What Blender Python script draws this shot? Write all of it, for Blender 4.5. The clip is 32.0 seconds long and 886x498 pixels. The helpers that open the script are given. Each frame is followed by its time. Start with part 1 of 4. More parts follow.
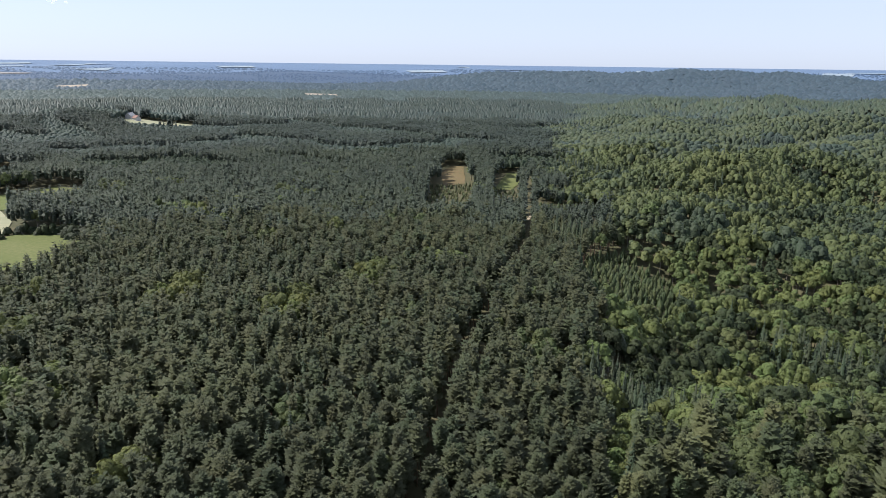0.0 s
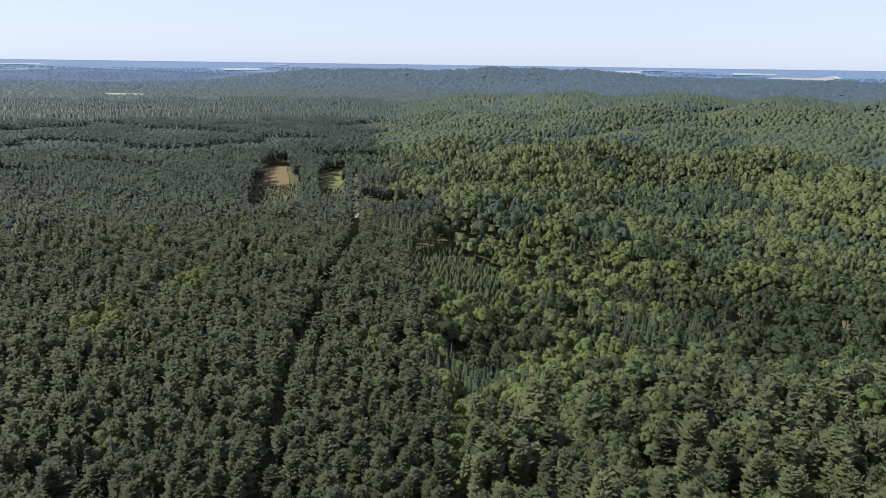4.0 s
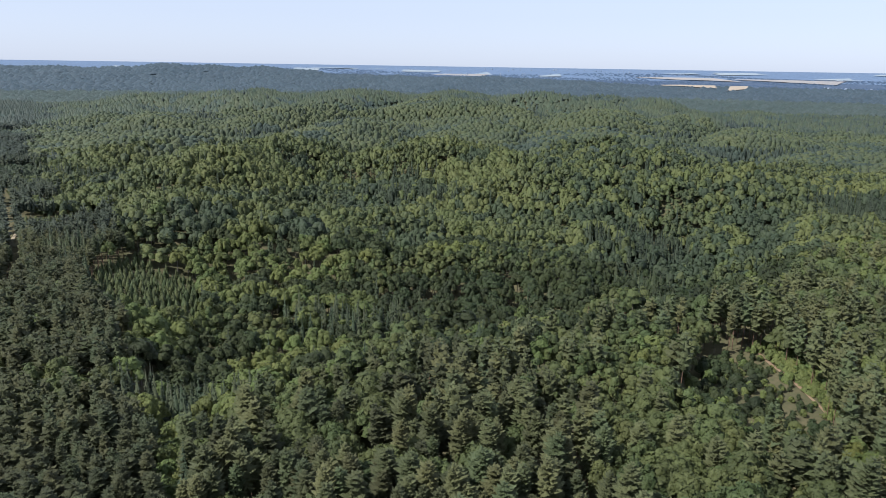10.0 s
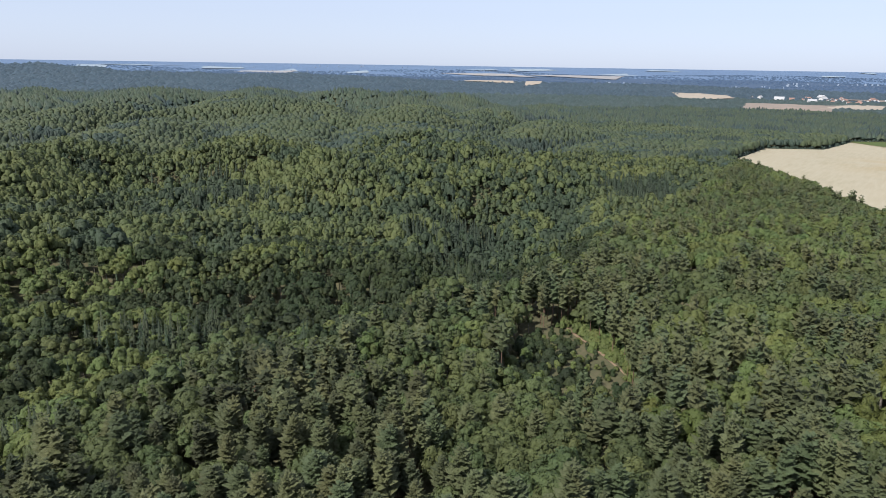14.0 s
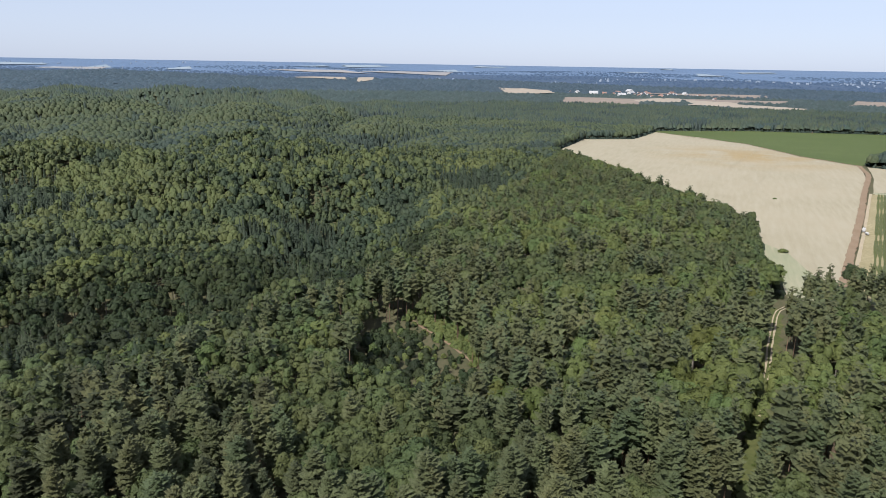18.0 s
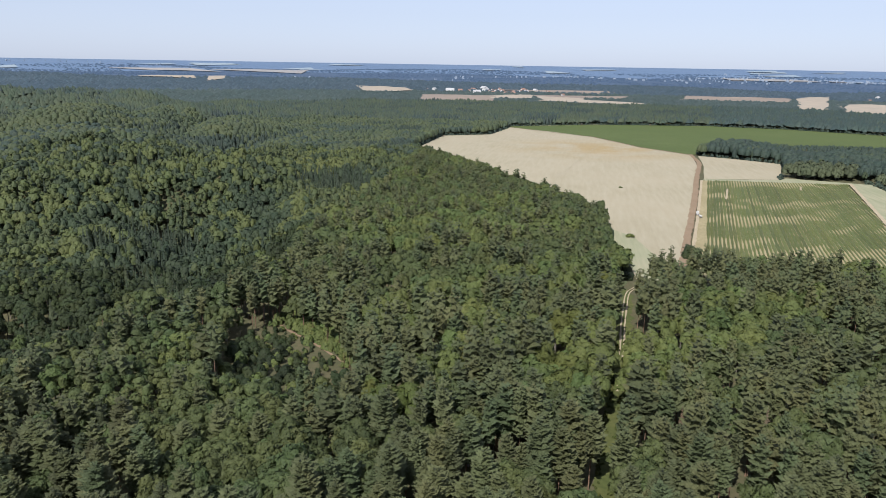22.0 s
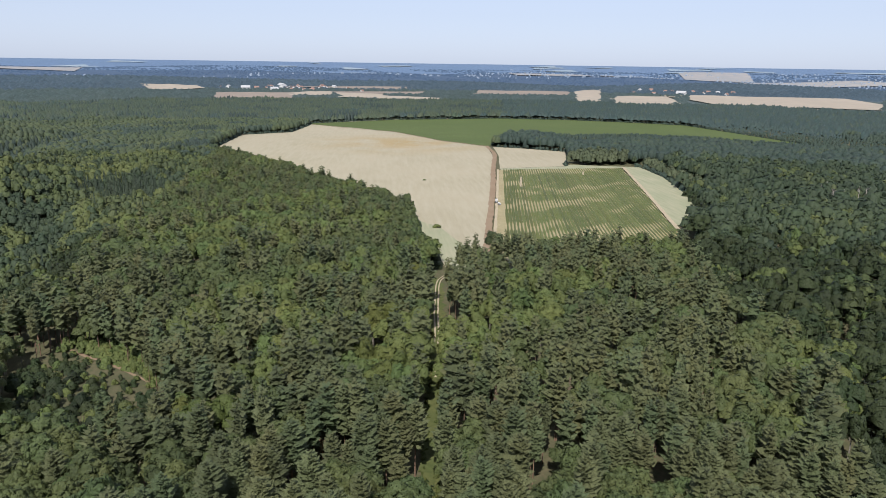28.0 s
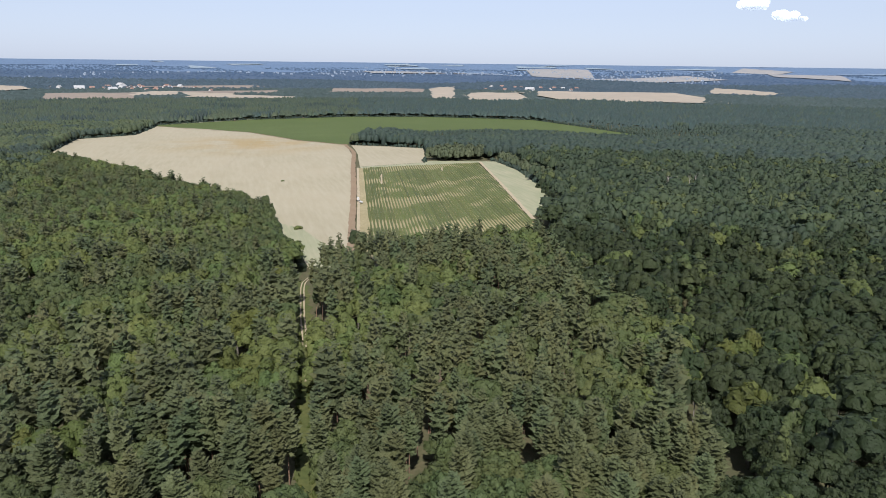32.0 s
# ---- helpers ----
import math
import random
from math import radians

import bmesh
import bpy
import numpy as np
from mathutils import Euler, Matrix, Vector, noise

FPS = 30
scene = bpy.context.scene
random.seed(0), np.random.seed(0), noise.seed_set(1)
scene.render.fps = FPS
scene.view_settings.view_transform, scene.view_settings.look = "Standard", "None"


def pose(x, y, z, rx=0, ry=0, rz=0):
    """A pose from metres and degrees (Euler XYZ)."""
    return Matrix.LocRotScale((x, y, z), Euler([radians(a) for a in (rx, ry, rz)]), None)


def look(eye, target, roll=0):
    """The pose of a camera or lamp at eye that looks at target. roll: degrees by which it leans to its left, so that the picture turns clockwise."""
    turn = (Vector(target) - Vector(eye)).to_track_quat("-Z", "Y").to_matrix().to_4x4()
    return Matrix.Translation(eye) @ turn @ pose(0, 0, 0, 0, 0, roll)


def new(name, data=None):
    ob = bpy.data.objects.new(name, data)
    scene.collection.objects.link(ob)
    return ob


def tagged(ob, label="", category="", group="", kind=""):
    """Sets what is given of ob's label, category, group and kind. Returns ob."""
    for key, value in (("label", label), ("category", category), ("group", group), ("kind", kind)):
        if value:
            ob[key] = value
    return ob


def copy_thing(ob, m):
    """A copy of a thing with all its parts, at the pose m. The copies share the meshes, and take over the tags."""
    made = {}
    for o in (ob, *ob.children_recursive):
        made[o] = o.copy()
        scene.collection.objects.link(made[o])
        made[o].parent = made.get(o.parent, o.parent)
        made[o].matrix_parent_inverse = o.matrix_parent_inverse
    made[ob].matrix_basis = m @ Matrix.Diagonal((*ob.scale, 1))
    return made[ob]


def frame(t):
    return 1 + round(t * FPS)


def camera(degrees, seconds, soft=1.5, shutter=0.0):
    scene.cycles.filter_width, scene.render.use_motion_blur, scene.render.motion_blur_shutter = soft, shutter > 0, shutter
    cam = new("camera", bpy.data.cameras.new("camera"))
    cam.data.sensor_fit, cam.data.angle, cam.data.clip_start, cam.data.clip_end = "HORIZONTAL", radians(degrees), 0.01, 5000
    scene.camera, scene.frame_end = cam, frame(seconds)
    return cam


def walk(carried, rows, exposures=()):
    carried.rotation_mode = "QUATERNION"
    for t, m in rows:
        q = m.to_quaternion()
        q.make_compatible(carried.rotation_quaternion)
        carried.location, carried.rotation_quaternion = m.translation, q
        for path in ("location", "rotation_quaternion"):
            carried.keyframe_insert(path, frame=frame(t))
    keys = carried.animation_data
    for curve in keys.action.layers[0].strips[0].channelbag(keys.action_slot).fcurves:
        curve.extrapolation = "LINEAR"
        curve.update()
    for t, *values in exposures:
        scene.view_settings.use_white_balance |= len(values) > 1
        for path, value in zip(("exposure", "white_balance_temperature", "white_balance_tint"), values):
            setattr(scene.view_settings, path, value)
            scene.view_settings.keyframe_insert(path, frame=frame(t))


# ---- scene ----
EYE = (0.0, 0.0, 120.0)
cam = camera(64.8, 32.0, soft=0.75)
TURNS = [  # seconds, heading, tilt down, lean, in degrees
    (0, -0.00, 14.84, 0.70),
    (0.5, 1.82, 14.84, 0.71),
    (1, 3.63, 14.84, 0.72),
    (1.5, 5.44, 14.84, 0.73),
    (2, 7.24, 14.83, 0.76),
    (2.5, 9.05, 14.82, 0.78),
    (3, 10.86, 14.82, 0.80),
    (3.5, 12.64, 14.83, 0.80),
    (5.5, 19.65, 14.84, 0.80),
    (6, 21.75, 14.82, 0.82),
    (6.5, 24.27, 14.80, 0.84),
    (7, 26.56, 14.79, 0.85),
    (7.5, 28.66, 14.78, 0.86),
    (8, 30.78, 14.76, 0.86),
    (8.5, 32.95, 14.74, 0.88),
    (9, 35.14, 14.72, 0.89),
    (9.5, 37.36, 14.72, 0.90),
    (10, 39.55, 14.72, 0.90),
    (10.5, 41.75, 14.72, 0.90),
    (11, 43.88, 14.73, 0.91),
    (11.5, 45.98, 14.73, 0.92),
    (12, 47.83, 14.74, 0.91),
    (12.5, 49.55, 14.74, 0.89),
    (13, 51.27, 14.75, 0.87),
    (13.5, 53.02, 14.76, 0.87),
    (14, 54.77, 14.77, 0.87),
    (14.5, 56.52, 14.76, 0.87),
    (16.5, 63.49, 14.82, 0.92),
    (17, 65.14, 14.83, 0.94),
    (17.5, 66.70, 14.84, 0.95),
    (18, 68.12, 14.86, 0.96),
    (18.5, 69.55, 14.87, 0.98),
    (19, 71.04, 14.88, 0.98),
    (19.5, 72.47, 14.89, 0.97),
    (20, 73.92, 14.88, 0.95),
    (20.5, 75.32, 14.87, 0.93),
    (21, 76.74, 14.86, 0.92),
    (21.5, 78.13, 14.85, 0.92),
    (22, 79.45, 14.86, 0.92),
    (22.5, 80.76, 14.86, 0.93),
    (23, 82.12, 14.86, 0.93),
    (23.5, 83.49, 14.86, 0.93),
    (24, 84.80, 14.86, 0.91),
    (24.5, 86.11, 14.86, 0.89),
    (25, 87.44, 14.88, 0.86),
    (25.5, 88.81, 14.89, 0.84),
    (27.5, 94.11, 14.93, 0.84),
    (28, 95.40, 14.92, 0.81),
    (28.5, 96.71, 14.92, 0.79),
    (29, 98.07, 14.91, 0.75),
    (29.5, 99.49, 14.91, 0.73),
    (30, 100.92, 14.92, 0.71),
    (30.5, 102.38, 14.93, 0.70),
    (31, 103.87, 14.95, 0.69),
    (31.5, 105.40, 14.95, 0.68),
    (32, 106.89, 14.95, 0.67),
]


def aim(heading, tilt, lean):
    a, b = radians(heading), radians(tilt)
    way = Vector((math.sin(a) * math.cos(b), math.cos(a) * math.cos(b), -math.sin(b)))
    return look(EYE, Vector(EYE) + 100 * way, lean)


walk(cam, [(t, aim(a, b, c)) for t, a, b, c in TURNS], [(0.0, 0.74, 6270.0, 10.0), (13.0, 0.62, 6270.0, 10.0), (19.0, 0.50, 6270.0, 10.0), (32.0, 0.44, 6270.0, 10.0)])

# ---- light ----
SUN_AZ, SUN_EL = -76.0, 50.0
world = bpy.data.worlds.new("sky")
scene.world = world
world.use_nodes = True
wn = world.node_tree.nodes
sky = wn.new("ShaderNodeTexSky")
sky.sky_type, sky.sun_disc = "NISHITA", False
sky.sun_elevation, sky.sun_rotation = radians(SUN_EL), radians(SUN_AZ)
sky.air_density, sky.dust_density, sky.ozone_density = 1.0, 0.5, 2.0
pale = wn.new("ShaderNodeHueSaturation")
pale.inputs["Saturation"].default_value = 0.55
tone = wn.new("ShaderNodeMix")
tone.data_type, tone.blend_type = "RGBA", "MULTIPLY"
tone.inputs[0].default_value, tone.inputs[7].default_value = 1.0, (0.87, 0.955, 1.18, 1)
veil = wn.new("ShaderNodeMix")  # thin high haze over the blue
veil.data_type = "RGBA"
veil.inputs[0].default_value, veil.inputs[7].default_value = 0.6, (5.65, 6.18, 7.45, 1)
for a, b in ((sky.outputs[0], pale.inputs["Color"]), (pale.outputs[0], tone.inputs[6]), (tone.outputs[2], veil.inputs[6]), (veil.outputs[2], wn["Background"].inputs[0])):
    world.node_tree.links.new(a, b)
wn["Background"].inputs[1].default_value = 0.085
sun = new("sun", bpy.data.lights.new("sun", "SUN"))
sun.data.energy, sun.data.angle, sun.data.color = 5.0, radians(0.5), (1.0, 0.95, 0.87)
sa, se = radians(SUN_AZ), radians(SUN_EL)
sun.matrix_world = look((900 * math.sin(sa) * math.cos(se), 900 * math.cos(sa) * math.cos(se), 900 * math.sin(se)), (0, 0, 0))


# ---- materials ----
def mat(name):
    m = bpy.data.materials.new(name)
    m.use_nodes = True
    nt = m.node_tree
    return m, nt, nt.nodes, nt.nodes["Principled BSDF"]


def rgb(c):
    return (c[0], c[1], c[2], 1.0)


def mixer(nt, fac, a, b, kind="MIX"):
    n = nt.nodes.new("ShaderNodeMix")
    n.data_type, n.blend_type = "RGBA", kind
    for sock, v in ((n.inputs[0], fac), (n.inputs[6], a), (n.inputs[7], b)):
        if isinstance(v, bpy.types.NodeSocket):
            nt.links.new(v, sock)
        elif isinstance(v, (tuple, list)):
            sock.default_value = rgb(v)
        else:
            sock.default_value = v
    return n.outputs[2]


def calc(nt, op, a, b=0.0, c=0.0):
    n = nt.nodes.new("ShaderNodeMath")
    n.operation = op
    for sock, v in zip(n.inputs, (a, b, c)):
        if isinstance(v, bpy.types.NodeSocket):
            nt.links.new(v, sock)
        else:
            sock.default_value = v
    return n.outputs[0]


def place(nt):
    return nt.nodes.new("ShaderNodeNewGeometry").outputs["Position"]


def grain(nt, scale, detail=3.0, rough=0.55, vec=None, stretch=None):
    n = nt.nodes.new("ShaderNodeTexNoise")
    n.inputs["Scale"].default_value, n.inputs["Detail"].default_value, n.inputs["Roughness"].default_value = scale, detail, rough
    vec = vec or place(nt)
    if stretch:
        mp = nt.nodes.new("ShaderNodeMapping")
        mp.inputs["Rotation"].default_value = (0, 0, stretch[0])
        mp.inputs["Scale"].default_value = stretch[1:]
        nt.links.new(vec, mp.inputs["Vector"])
        vec = mp.outputs[0]
    nt.links.new(vec, n.inputs["Vector"])
    return n.outputs["Fac"]


def steps(nt, fac, lo, hi):
    n = nt.nodes.new("ShaderNodeMapRange")
    n.inputs["From Min"].default_value, n.inputs["From Max"].default_value = lo, hi
    nt.links.new(fac, n.inputs["Value"])
    return n.outputs[0]


def bump(nt, bs, h, strength, dist):
    n = nt.nodes.new("ShaderNodeBump")
    n.inputs["Strength"].default_value, n.inputs["Distance"].default_value = strength, dist
    nt.links.new(h, n.inputs["Height"])
    nt.links.new(n.outputs[0], bs.inputs["Normal"])


def foliage(name, dark, mid, light, through_leaf=0.15, patch=0.012, fine=2.0, depth=0.4, hue=0.5, holes=0.0, lumps=0.0, even=0.0):
    """Leaves: a tint per tree, a spread per clump, and slow patches over the stand."""
    m, nt, nodes, bs = mat(name)
    dark, mid, light = (tuple(0.84 * v for v in c) for c in (dark, mid, light))
    at = nodes.new("ShaderNodeAttribute")
    at.attribute_name = "tint"
    ob = nodes.new("ShaderNodeObjectInfo")
    tree = calc(nt, "FRACT", calc(nt, "ADD", at.outputs["Fac"], ob.outputs["Random"]))
    tree = calc(nt, "ADD", calc(nt, "MULTIPLY", tree, 1 - even), 0.6 * even)
    isl = nodes.new("ShaderNodeNewGeometry").outputs["Random Per Island"]
    deep = tuple(0.66 * v for v in dark)
    col = mixer(nt, steps(nt, tree, 0.0, 0.45), deep, mixer(nt, steps(nt, tree, 0.45, 1.0), dark, mid))
    col = mixer(nt, calc(nt, "MULTIPLY", steps(nt, grain(nt, patch, 3), 0.45, 0.7), 0.55), col, light)
    col = mixer(nt, calc(nt, "MULTIPLY", isl, 0.4), col, mixer(nt, 0.6, light, mid))
    own = calc(nt, "FRACT", calc(nt, "MULTIPLY", tree, 17.3))  # some trees dry and brownish, some blue-green
    tan, cool = (1.2 * mid[0], 1.02 * mid[1], 0.92 * mid[2]), (0.74 * mid[0], 0.98 * mid[1], 1.0 * mid[2])
    col = mixer(nt, calc(nt, "MULTIPLY", steps(nt, own, 0.62, 1.0), hue), col, tan)
    col = mixer(nt, calc(nt, "MULTIPLY", steps(nt, own, 0.38, 0.0), hue), col, cool)
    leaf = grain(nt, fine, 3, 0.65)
    # fine noise paints near-black shade between the leaves into the colour
    gap_shade = mixer(nt, calc(nt, "MULTIPLY", steps(nt, leaf, 0.62, 0.36), depth), col, (0.010, 0.015, 0.009))
    nt.links.new(gap_shade, bs.inputs["Base Color"])
    bs.inputs["Roughness"].default_value = 0.62
    bs.inputs["Specular IOR Level"].default_value = 0.22
    if lumps:  # sprays of leaves standing out of the crown
        leaf = calc(nt, "ADD", leaf, calc(nt, "MULTIPLY", grain(nt, lumps, 2, 0.5), 2.0))
    bump(nt, bs, leaf, 0.8, 0.35 / lumps if lumps else 0.4)
    tr = nodes.new("ShaderNodeBsdfTranslucent")
    nt.links.new(mixer(nt, 0.4, gap_shade, light), tr.inputs["Color"])
    mx = nodes.new("ShaderNodeMixShader")
    mx.inputs[0].default_value = through_leaf
    nt.links.new(bs.outputs[0], mx.inputs[1])
    nt.links.new(tr.outputs[0], mx.inputs[2])
    if holes:  # light between the needles
        gap = nodes.new("ShaderNodeMixShader")
        nt.links.new(calc(nt, "GREATER_THAN", grain(nt, fine * 1.25, 2, 0.6), holes), gap.inputs[0])
        nt.links.new(nodes.new("ShaderNodeBsdfTransparent").outputs[0], gap.inputs[1])
        nt.links.new(mx.outputs[0], gap.inputs[2])
        mx = gap
    nt.links.new(mx.outputs[0], nodes["Material Output"].inputs["Surface"])
    return m


def soil(name, a, b, c, scale=0.02, fine=0.6, stretch=None, rough=0.9, lift=0.3):
    m, nt, nodes, bs = mat(name)
    col = mixer(nt, steps(nt, grain(nt, scale, 4), 0.35, 0.68), a, b)
    col = mixer(nt, steps(nt, grain(nt, fine, 4, stretch=stretch), 0.35, 0.75), col, c)
    nt.links.new(col, bs.inputs["Base Color"])
    bs.inputs["Roughness"].default_value = rough
    bs.inputs["Specular IOR Level"].default_value = 0.15
    bump(nt, bs, grain(nt, fine * 2, 3), 0.5, lift)
    return m


PINE_C = ((0.062, 0.073, 0.041), (0.098, 0.111, 0.057), (0.138, 0.149, 0.065))
LIGHT_C = ((0.081, 0.096, 0.047), (0.124, 0.140, 0.065), (0.168, 0.178, 0.071))
LEAF_C = ((0.075, 0.102, 0.034), (0.130, 0.162, 0.050), (0.178, 0.198, 0.056))
OAK_C = ((0.023, 0.034, 0.014), (0.037, 0.052, 0.019), (0.060, 0.078, 0.025))
BIRCH_C = ((0.067, 0.090, 0.034), (0.100, 0.124, 0.045), (0.132, 0.149, 0.050))
SPRUCE_C = ((0.036, 0.052, 0.030), (0.058, 0.078, 0.04), (0.08, 0.1, 0.045))


# mixes blue distance haze into a set of leaf colours
def hazed(c, k):
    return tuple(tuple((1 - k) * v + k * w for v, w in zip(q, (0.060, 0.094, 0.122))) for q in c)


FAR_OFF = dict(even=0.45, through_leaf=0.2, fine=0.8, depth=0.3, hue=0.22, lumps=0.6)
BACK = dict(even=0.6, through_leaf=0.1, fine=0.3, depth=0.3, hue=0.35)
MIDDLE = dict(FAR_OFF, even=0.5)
M_PINE = foliage("pine_needles", *PINE_C, 0.3, fine=3.0, depth=0.4, hue=0.5, holes=0.39)
M_PINE_LIGHT = foliage("light_pine_needles", *LIGHT_C, fine=3.0, depth=0.4, hue=0.55, holes=0.39)
M_LEAF = foliage("beech_leaves", *LEAF_C, 0.2, lumps=0.9, holes=0.40, fine=1.9)
M_OAK = foliage("oak_leaves", *OAK_C, 0.15, lumps=0.9, holes=0.40, fine=1.9)
M_BIRCH = foliage("birch_leaves", *BIRCH_C, 0.2, lumps=0.9, holes=0.40, fine=1.9)
M_WILLOW = foliage("willow_leaves", (0.080, 0.098, 0.052), (0.104, 0.124, 0.068), (0.132, 0.150, 0.080), 0.2, lumps=0.7, hue=0.2)
M_SPRUCE = foliage("spruce_needles", *SPRUCE_C, 0.1)
M_YOUNG = foliage("young_needles", (0.056, 0.076, 0.030), (0.078, 0.100, 0.038), (0.096, 0.114, 0.042))
M_DEAD = foliage("dry_needles", (0.13, 0.09, 0.055), (0.21, 0.145, 0.095), (0.23, 0.165, 0.11), 0.1)
M_YELLOW = foliage("yellow_leaves", (0.082, 0.102, 0.028), (0.116, 0.134, 0.034), (0.15, 0.156, 0.04), 0.26, lumps=0.9, holes=0.4, fine=1.9)
# the woods towards the horizon, bluer and dimmer by ring: haze in the colour
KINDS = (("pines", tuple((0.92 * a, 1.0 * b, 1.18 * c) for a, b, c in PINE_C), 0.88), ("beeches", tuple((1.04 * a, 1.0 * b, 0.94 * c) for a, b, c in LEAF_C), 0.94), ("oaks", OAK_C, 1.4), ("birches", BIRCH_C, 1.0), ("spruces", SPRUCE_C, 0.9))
HAZED_WOODS = [[foliage(name + n, *(tuple(f * (1 - 0.55 * blue) * v for v in k) for k in hazed(c, blue)), **look_of) for n, c, f in KINDS]
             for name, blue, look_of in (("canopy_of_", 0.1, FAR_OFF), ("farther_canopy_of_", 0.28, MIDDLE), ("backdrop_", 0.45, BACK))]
# farthest woods and land: haze put into the base colour, bluest outermost
M_HAZED_FAR = [foliage("backdrop_woods", a, b, c, 0.0, 0.004, 0.12, 0.35, 0.2, even=0.7) for a, b, c in (
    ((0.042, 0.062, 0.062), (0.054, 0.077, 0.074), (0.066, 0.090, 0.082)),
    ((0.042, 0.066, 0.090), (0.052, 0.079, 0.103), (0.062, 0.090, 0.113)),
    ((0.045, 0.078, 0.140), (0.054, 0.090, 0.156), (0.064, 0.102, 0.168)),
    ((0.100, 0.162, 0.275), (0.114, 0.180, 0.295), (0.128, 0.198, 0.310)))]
M_BARK = soil("pine_bark", (0.16, 0.10, 0.07), (0.24, 0.15, 0.10), (0.10, 0.075, 0.06), 0.4, 3.0, lift=0.05)
M_GREY_BARK = soil("grey_bark", (0.16, 0.14, 0.12), (0.22, 0.2, 0.18), (0.09, 0.08, 0.07), 0.4, 3.0, lift=0.05)
M_DEADWOOD = soil("bleached_wood", (0.30, 0.27, 0.24), (0.38, 0.35, 0.31), (0.22, 0.20, 0.18), 0.4, 3.0, lift=0.05)
M_FLOOR = soil("forest_floor", (0.070, 0.066, 0.038), (0.105, 0.088, 0.052), (0.056, 0.062, 0.030), 0.03, 0.5)
M_WHEAT = soil("ripe_wheat", (0.275, 0.240, 0.172), (0.242, 0.214, 0.148), (0.290, 0.260, 0.192), 0.012, 0.25, (0.16, 0.12, 1.0, 1.0))
M_GRASS = soil("meadow_grass", (0.088, 0.106, 0.032), (0.128, 0.128, 0.053), (0.075, 0.092, 0.029), 0.015, 0.4)
wnt, wbs = M_WHEAT.node_tree, M_WHEAT.node_tree.nodes["Principled BSDF"]
far_from = wnt.nodes.new("ShaderNodeVectorMath")  # yellowish weedy stains in the middle of the field
far_from.operation, far_from.inputs[1].default_value = "DISTANCE", (1065.0, -35.0, 0.0)
wnt.links.new(wnt.nodes.new("ShaderNodeNewGeometry").outputs["Position"], far_from.inputs[0])
weedy = calc(wnt, "MULTIPLY", steps(wnt, far_from.outputs["Value"], 170.0, 20.0), steps(wnt, grain(wnt, 0.02, 4), 0.36, 0.56))
wnt.links.new(mixer(wnt, calc(wnt, "MULTIPLY", weedy, 0.75), wbs.inputs["Base Color"].links[0].from_socket, (0.250, 0.182, 0.085)), wbs.inputs["Base Color"])
M_RIDE = soil("weedy_grass", (0.062, 0.078, 0.026), (0.108, 0.104, 0.040), (0.048, 0.060, 0.020), 0.06, 0.5)
M_TRAM = soil("trodden_wheat", (0.270, 0.238, 0.170), (0.276, 0.244, 0.174), (0.258, 0.230, 0.162), 0.05, 0.6)
M_GREEN = soil("green_crop", (0.058, 0.081, 0.025), (0.075, 0.097, 0.032), (0.062, 0.079, 0.026), 0.01, 0.3, (0.16, 0.1, 1.0, 1.0))
M_TRACK = soil("bare_track", (0.189, 0.132, 0.086), (0.229, 0.167, 0.114), (0.163, 0.119, 0.079), 0.05, 0.8)
M_SAND = soil("sandy_soil", (0.299, 0.251, 0.176), (0.352, 0.299, 0.211), (0.255, 0.207, 0.145), 0.1, 1.2)
M_PALE = soil("pale_grass", (0.229, 0.229, 0.150), (0.273, 0.255, 0.176), (0.189, 0.198, 0.123), 0.02, 0.3, (0.18, 0.1, 1.0, 1.0))
M_PLOT = soil("plot_soil", (0.238, 0.198, 0.114), (0.290, 0.246, 0.150), (0.185, 0.163, 0.088), 0.03, 0.5)
M_BRACKEN = soil("dry_bracken", (0.130, 0.088, 0.046), (0.158, 0.112, 0.062), (0.086, 0.082, 0.036), 0.05, 0.4)
# far fields: haze is put into these colours, greyer and bluer farther off
M_FAR_TAN = soil("far_stubble", (0.268, 0.228, 0.182), (0.300, 0.254, 0.204), (0.240, 0.210, 0.174), 0.004, 0.03)
M_FAR_BROWN = soil("far_ploughland", (0.185, 0.150, 0.128), (0.220, 0.176, 0.145), (0.167, 0.145, 0.123), 0.004, 0.03)
M_HAZED_PALE = soil("hazed_pale_field", (0.219, 0.208, 0.208), (0.257, 0.238, 0.227), (0.189, 0.197, 0.208), 0.003, 0.02)
M_HAZED_STREAK = soil("hazed_streak_field", (0.194, 0.238, 0.282), (0.255, 0.282, 0.308), (0.158, 0.211, 0.264), 0.003, 0.02)
M_WALL = soil("white_render", (0.440, 0.440, 0.431), (0.493, 0.484, 0.475), (0.396, 0.387, 0.378), 0.1, 1.0, lift=0.02)
M_ROOF = soil("red_tiles", (0.211, 0.132, 0.110), (0.246, 0.154, 0.128), (0.185, 0.123, 0.106), 0.2, 2.0, lift=0.05)
M_ROOF_GREY = soil("grey_roofing", (0.317, 0.317, 0.326), (0.396, 0.396, 0.405), (0.264, 0.264, 0.273), 0.2, 2.0, lift=0.05)
M_PANE = soil("dark_pane", (0.035, 0.044, 0.053), (0.044, 0.053, 0.062), (0.026, 0.035, 0.044), 0.2, 2.0, rough=0.2, lift=0.0)
M_CLOUD, cnt, cnodes, cbs = mat("cloud_white_glow")
cbs.inputs["Base Color"].default_value = (0.84, 0.86, 0.9, 1)
cbs.inputs["Roughness"].default_value = 1.0
